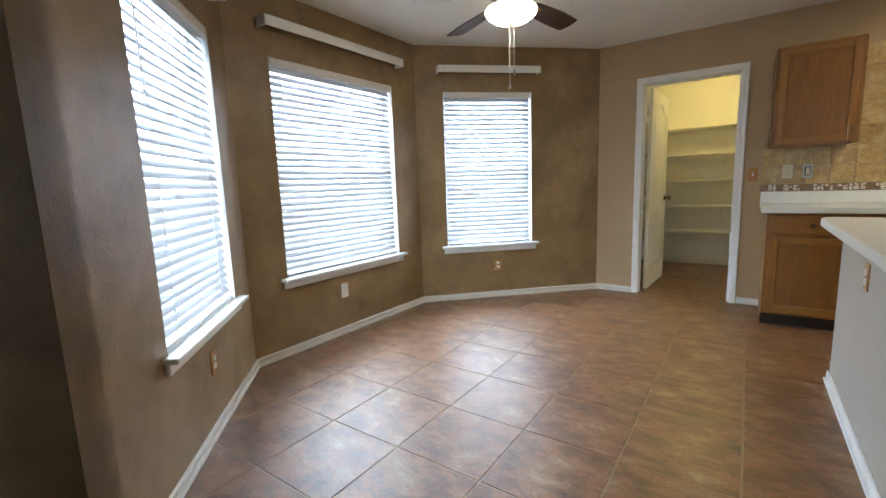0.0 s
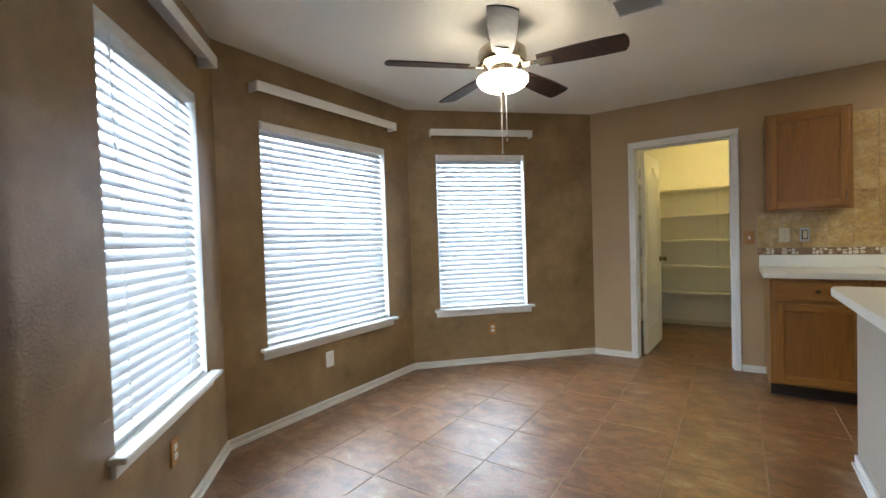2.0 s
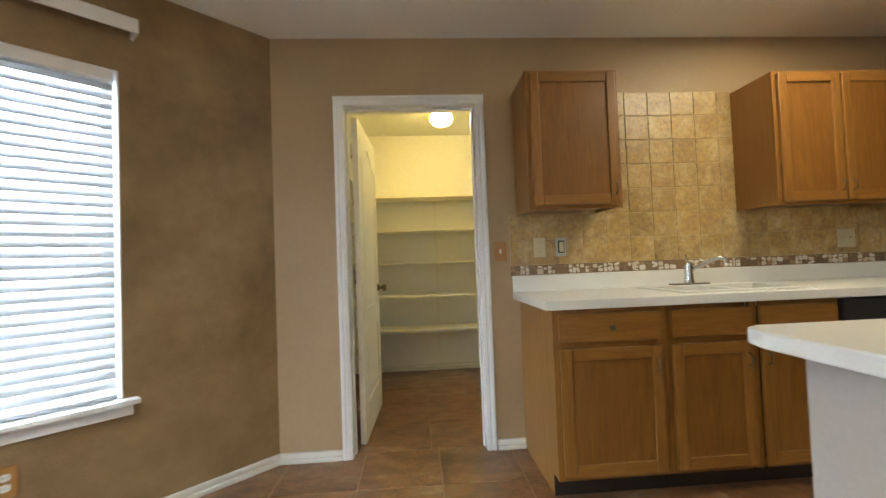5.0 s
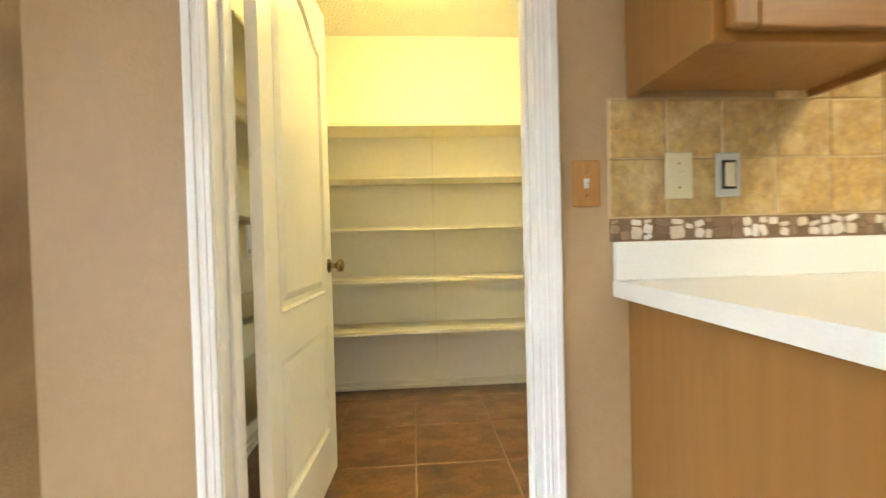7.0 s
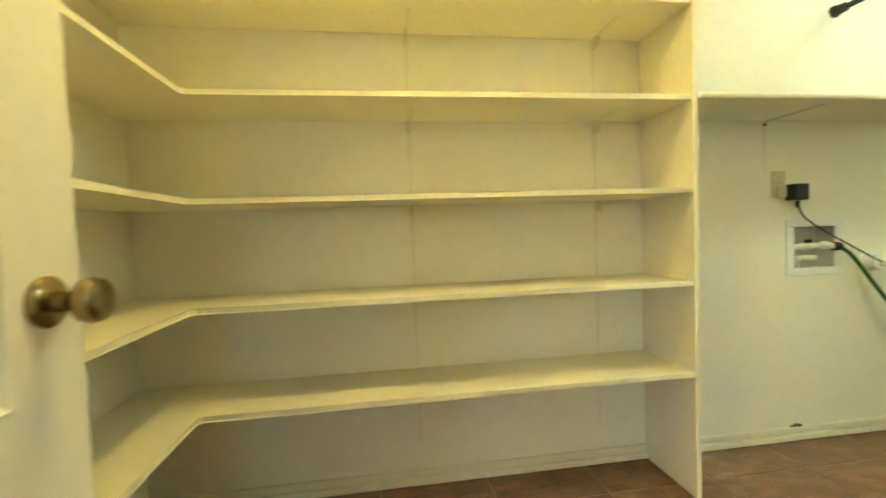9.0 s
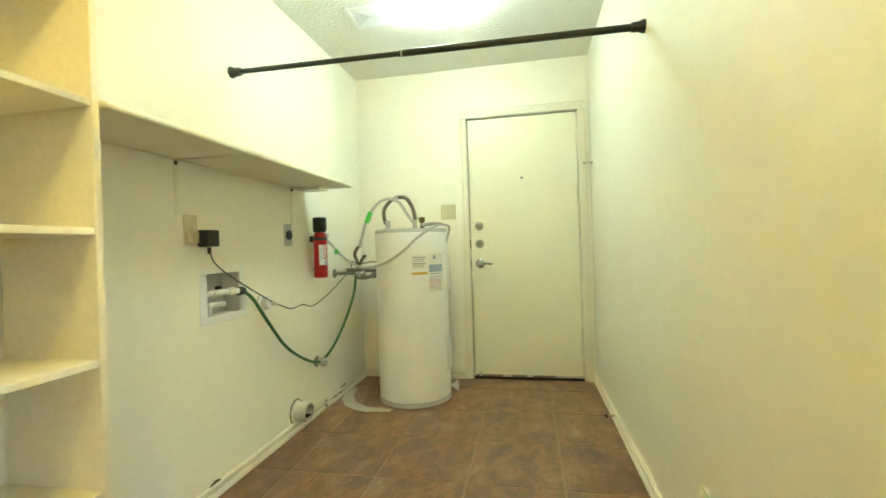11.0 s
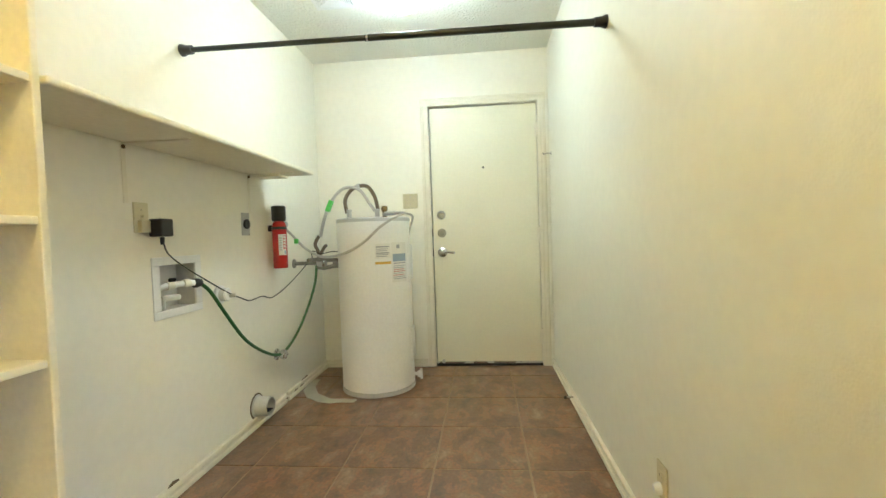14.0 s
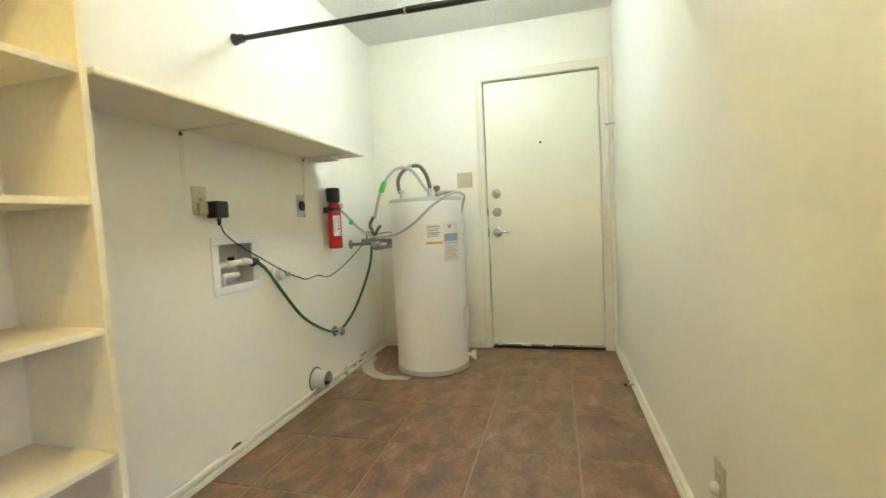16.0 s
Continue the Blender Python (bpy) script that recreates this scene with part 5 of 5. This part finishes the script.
part("cord", tube([(2.265, 1.920, 1.045), (2.31, 1.935, 1.00), (2.42, 1.94, 0.935), (2.60, 1.93, 0.838), (2.69, 1.91, 0.785), (2.80, 1.93, 0.752), (2.90, 1.935, 0.722), (3.02, 1.93, 0.728), (3.13, 1.935, 0.703), (3.24, 1.93, 0.722), (3.36, 1.925, 0.760), (3.45, 1.90, 0.815), (3.50, 1.86, 0.875)], 0.0032, 6, 7), M["black"], ad, "", True, at=ad.matrix_basis.inverted())
dp = thing("dryer_outlet", pose(2.938, BACK, 1.140), "steel plate with a round black dryer socket", "outlet")
part("cover_plate", box(-0.038, 0.038, -0.006, 0.0, -0.062, 0.062, 0.002), M["steel"], dp)
part("socket", lathe([(0.027, 0.0), (0.027, 0.009), (0.024, 0.011), (0, 0.008)], 20, at=pose(0, -0.006, 0.0, 90, 0, 0)), M["black"], dp, "round black socket", True)
dvn = thing("dryer_vent", pose(2.968, BACK, 0.112), "grey metal dryer duct collar in the wall", "vent")
part("collar", lathe([(0.062, 0.0), (0.064, 0.004), (0.054, 0.010), (0.052, 0.085), (0.049, 0.085), (0.048, 0.004)], 28, at=pose(0, 0, 0, 90, 0, 0)), M["duct"], dvn, "", True)
# dark disc in place of the shaded depth of the duct
part("inside", lathe([(0.0, 0.003), (0.0485, 0.004)], 28, at=pose(0, 0, 0, 90, 0, 0)), M["dark"], dvn)
part("flap", box(-0.010, 0.050, -0.075, -0.004, -0.030, -0.026, 0.001), M["dark"], dvn)
part("gasket", lathe([(0.072, 0.0), (0.070, 0.003), (0.060, 0.003)], 24, at=pose(0, 0, 0, 90, 0, 0)), M["stained"], dvn, "stained hole edge")

# bare strip of old vinyl where the tiles stop short of the wall
pan = [(3.30, 1.60), (3.285, 1.66), (3.31, 1.75), (3.38, 1.85), (3.50, 1.925), (3.62, 1.945), (3.74, 1.945), (3.73, 1.895), (3.60, 1.88), (3.45, 1.80), (3.36, 1.68), (3.35, 1.58), (3.345, 1.50), (3.30, 1.51)]
tagged(part("floor_patch", prism(pan, 0.0008, 0.004), M["vinylpatch"]), "old pale vinyl strip showing beside the water heater", "floor patch")
st = bmesh.new()
rnd = random.Random(3)
for k in range(10):
    x = rnd.choice((rnd.uniform(2.15, 2.45), rnd.uniform(3.2, 3.6)))
    L = rnd.uniform(0.02, 0.07)
    o = [(x, 0.0), (x + L, 0.0), (x + L * 0.9, rnd.uniform(0.004, 0.012)), (x + L * 0.4, rnd.uniform(0.006, 0.018)), (x + L * 0.1, rnd.uniform(0.003, 0.01))]
    z = rnd.choice((0.016, 0.024, 0.060))
    q = prism(o, 0, 0.0006)
    bmesh.ops.transform(q, matrix=Matrix(((1, 0, 0, 0), (0, 0, -1, BACK - 0.0125), (0, 1, 0, z), (0, 0, 0, 1))), verts=q.verts)
    join(st, q)
tagged(part("peeling_paint", st, M["stained"]), "dark chipped patches on the peeling baseboard", "peeling paint", kind="stuff")

# ---- exit door ----
ef = casing("door_frame_exit", pose(END, 1.058, 0, 0, 0, -90), 0.836, 2.042, M["creamtrim"], 0.10, 0.058, label="cream moulded frame of the exit door")
part("threshold", box(0.0, 0.836, -0.002, 0.10, 0.0, 0.016, 0.003), M["dark"], ef, "dark threshold")
ed = thing("exit_door", pose(END, 1.054, 0, 0, 0, -90), "flush cream painted exit door, closed, with two deadbolts", "door")
part("leaf", box(0.0035, 0.8275, 0.012, 0.056, 0.026, 2.032, 0.002), M["exitdoor"], ed)
# added sheet stops sky light at the leaf's edges and darkens the gap
part("leaf_gap_blocker", box(-0.0036, 0.8316, 0.058, 0.066, 0.017, 2.0415), M["dark"], ed, "dark sheet blocking light behind the door leaf")
part("bottom_sweep", box(0.001, 0.827, 0.008, 0.0118, 0.018, 0.034, 0.001), M["steel"], ed, "metal door sweep")
for z in (1.198, 1.058):
    part("deadbolt", lathe([(0.035, 0.0), (0.034, 0.010), (0.026, 0.020), (0.021, 0.028), (0.0, 0.030)], 20, at=pose(0.072, 0.012, z, 90, 0, 0)), M["satin"], ed, "round nickel deadbolt", True)
part("rosette", lathe([(0.038, 0.0), (0.037, 0.010), (0.022, 0.018), (0.013, 0.045), (0.0, 0.047)], 20, at=pose(0.072, 0.012, 0.905, 90, 0, 0)), M["satin"], ed, "", True)
part("lever", tube([(0.066, -0.028, 0.905), (0.10, -0.034, 0.908), (0.150, -0.032, 0.903), (0.172, -0.026, 0.902)], 0.009, 10, 5), M["satin"], ed, "nickel lever handle", True)
part("peephole", lathe([(0.008, 0.0), (0.008, 0.004), (0.005, 0.005), (0, 0.003)], 14, at=pose(0.412, 0.012, 1.558, 90, 0, 0)), M["dark"], ed)
part("foot_stop", lathe([(0.008, 0), (0.008, 0.03), (0.014, 0.032), (0.014, 0.045), (0, 0.046)], 12, at=pose(0.055, 0.012, 0.045, 90, 0, 0)), M["steel"], ed, "", True)
for z in (1.83, 1.03, 0.235):
    hg = lathe([(0.004, -0.058), (0.009, -0.054), (0.009, 0.054), (0.004, 0.058)], 10, at=pose(0.8295, 0.003, z))
    box(0.814, 0.824, 0.010, 0.0118, z - 0.05, z + 0.05, bm=hg)
    part("hinge", hg, M["creamtrim"], ed)
# dark blocks paint the shade in the gap beside the latches
for z in (1.06, 0.905):
    part("latch_gap", box(-0.0034, 0.0002, 0.010, 0.030, z - 0.03, z + 0.03), M["dark"], ed)
plate("light_switch", pose(END, 1.222, 1.318, 0, 0, -90), "ivory", "double", "ivory plastic double light switch by the exit door", "ivory")
hkk = thing("coat_hook", pose(3.955, SIDE, 1.612, 0, 0, 180), "small steel hook on the cream wall", "hook")
part("hook", tube([(0, 0, 0.01), (0, -0.03, 0.012), (0, -0.055, 0.006), (0, -0.062, 0.018)], 0.004, 8, 4), M["steel"], hkk, "", True)
part("plate", lathe([(0.012, 0), (0.010, 0.004), (0, 0.005)], 12, at=pose(0, 0, 0.01, 90, 0, 0)), M["steel"], hkk)
ds = thing("door_stop_spring", pose(3.28, SIDE + 0.012, 0.045, 0, 0, 180), "small spring door stop on the baseboard", "door stop")
part("spring", tube([(0, 0, 0), (0, -0.045, -0.004)], 0.006, 8, 2), M["steel"], ds)
part("tip", lathe([(0.009, 0), (0.009, 0.014), (0, 0.016)], 12, at=pose(0, -0.045, -0.004, 90, 0, 0)), M["black"], ds, "black rubber tip")
lo = plate("wall_outlet", pose(2.015, SIDE, 0.262, 0, 0, 180), "ivory", "outlet", "ivory plastic outlet with a white plug cap", "ivory")
nl = thing("plug_cap", pose(2.015, SIDE + 0.010, 0.243, 0, 0, 180), "round white child-safety plug cap", "plug cap")
part("cap", lathe([(0.019, 0.0), (0.019, 0.008), (0.012, 0.020), (0, 0.022)], 18, at=pose(0, 0, 0, 90, 0, 0)), M["whiteplastic"], nl, "", True)

# ---- utility lamps ----
for (x, y), gl, lab in (((0.635, 1.05), "pantryglow", "lit round frosted ceiling lamp in the pantry"),
                        ((2.98, 1.05), "laundryglow", "lit round frosted ceiling lamp in the laundry")):
    lampo = thing("ceiling_lamp", pose(x, y, H), lab, "ceiling lamp")
    part("canopy", lathe([(0.062, 0.0), (0.062, -0.014), (0.050, -0.026), (0.030, -0.034), (0.030, -0.070), (0.052, -0.078)], 28), M["whiteplastic"], lampo, "white metal canopy", True)
    part("glass_dome", lathe([(0.050, -0.076), (0.080, -0.094), (0.096, -0.122), (0.094, -0.150), (0.074, -0.176), (0.040, -0.190), (0, -0.194)], 32), M[gl], lampo, "lit frosted glass dome", True)

# ---- tiles, last ----
PITCH, TX0, TY0, GAP = 0.4225, 0.05, 0.0655, 0.0078
tm = box(-(PITCH - GAP) / 2, (PITCH - GAP) / 2, -(PITCH - GAP) / 2, (PITCH - GAP) / 2, -0.009, 0.0)
top_edges = [e for e in tm.edges if all(v.co.z > -0.001 for v in e.verts)]
bmesh.ops.bevel(tm, geom=top_edges, offset=0.0012, segments=1, affect="EDGES")
tile_me = mesh_of("floor_tile", tm, M["tile"])
rest = bmesh.new()
for i in range(-6, 12):
    for j in range(-21, 6):
        x, y = TX0 + (i + 0.5) * PITCH, TY0 + (j + 0.5) * PITCH
        if y > 0.1:
            x -= 0.04
        if y > 0.2 and (x < LEFT - 0.2 or x > END + 0.2 or y > BACK + 0.15):
            continue
        if y < 0.2 and x > 4.8:
            continue
        # beyond the bay's slanted walls
        if y < 0.1 and (x < -1.95 or x - y < CD[0] - 0.30) or (-6 < y < -3.0 and x + y < PA[0] + PA[1] - 0.30 and y > -4.4):
            continue
        if y < -4.4 and (x < -1.8 or (y > -5.45 and x - y < 3.5)):
            continue
        cut = (y < 0.1 and x - y < CD[0] + 0.45) or (y < -2.9 and y > -4.5 and x + y < PA[0] + PA[1] + 0.45) or (y < 0.1 and x < -1.5) or (y < 0.3 and x < LEFT)
        near = y > -4.3 and x < 2.4 or y > 0.1
        if near and not cut:
            ob = new("floor_tile", tile_me)
            ob.parent = floor
            ob.location = (x, y, random.uniform(-0.0006, 0.0006))
            continue
        b_ = bmesh.new()
        b_.from_mesh(tile_me)
        bmesh.ops.translate(b_, vec=(x, y, 0), verts=b_.verts)
        if y > -4.5 and y < 0.1:
            for co, no in (((CD[0] - 0.03, 0.0, 0), (-1, 1, 0)), ((PA[0] - 0.03, PA[1], 0), (-1, -1, 0)), ((-1.78, 0, 0), (-1, 0, 0))):
                bmesh.ops.bisect_plane(b_, geom=b_.verts[:] + b_.edges[:] + b_.faces[:], plane_co=co, plane_no=no, clear_outer=True)
        if not b_.faces:
            b_.free()
        elif near:
            ob = part("floor_tile", b_, M["tile"], floor)
        else:
            join(rest, b_)
part("far_tiles", rest, M["tile"], floor)["kind"] = "stuff"

BP = 0.147
wm = box(-0.0720, 0.0720, -0.0055, 0.0, -0.0720, 0.0720)
bmesh.ops.bevel(wm, geom=[e for e in wm.edges if all(v.co.y < -0.003 for v in e.verts)], offset=0.003, segments=1, affect="EDGES")
wall_tile_me = mesh_of("wall_tile", wm, M["bstile"])
rnd = random.Random(9)
for r in range(7):
    for c in range(20):
        x, z = 0.940 + 0.0735 + c * BP, 1.0665 + 0.0735 + r * BP
        if z > CAB_Z0 and (x < 1.40 or x > 2.43):
            continue
        ob = new("wall_tile", wall_tile_me)
        ob.parent = bs
        ob.matrix_basis = pose(x, -0.0008 - rnd.uniform(0, 0.0015), z, rnd.uniform(-0.5, 0.5), rnd.uniform(-0.4, 0.4), rnd.uniform(-0.5, 0.5))
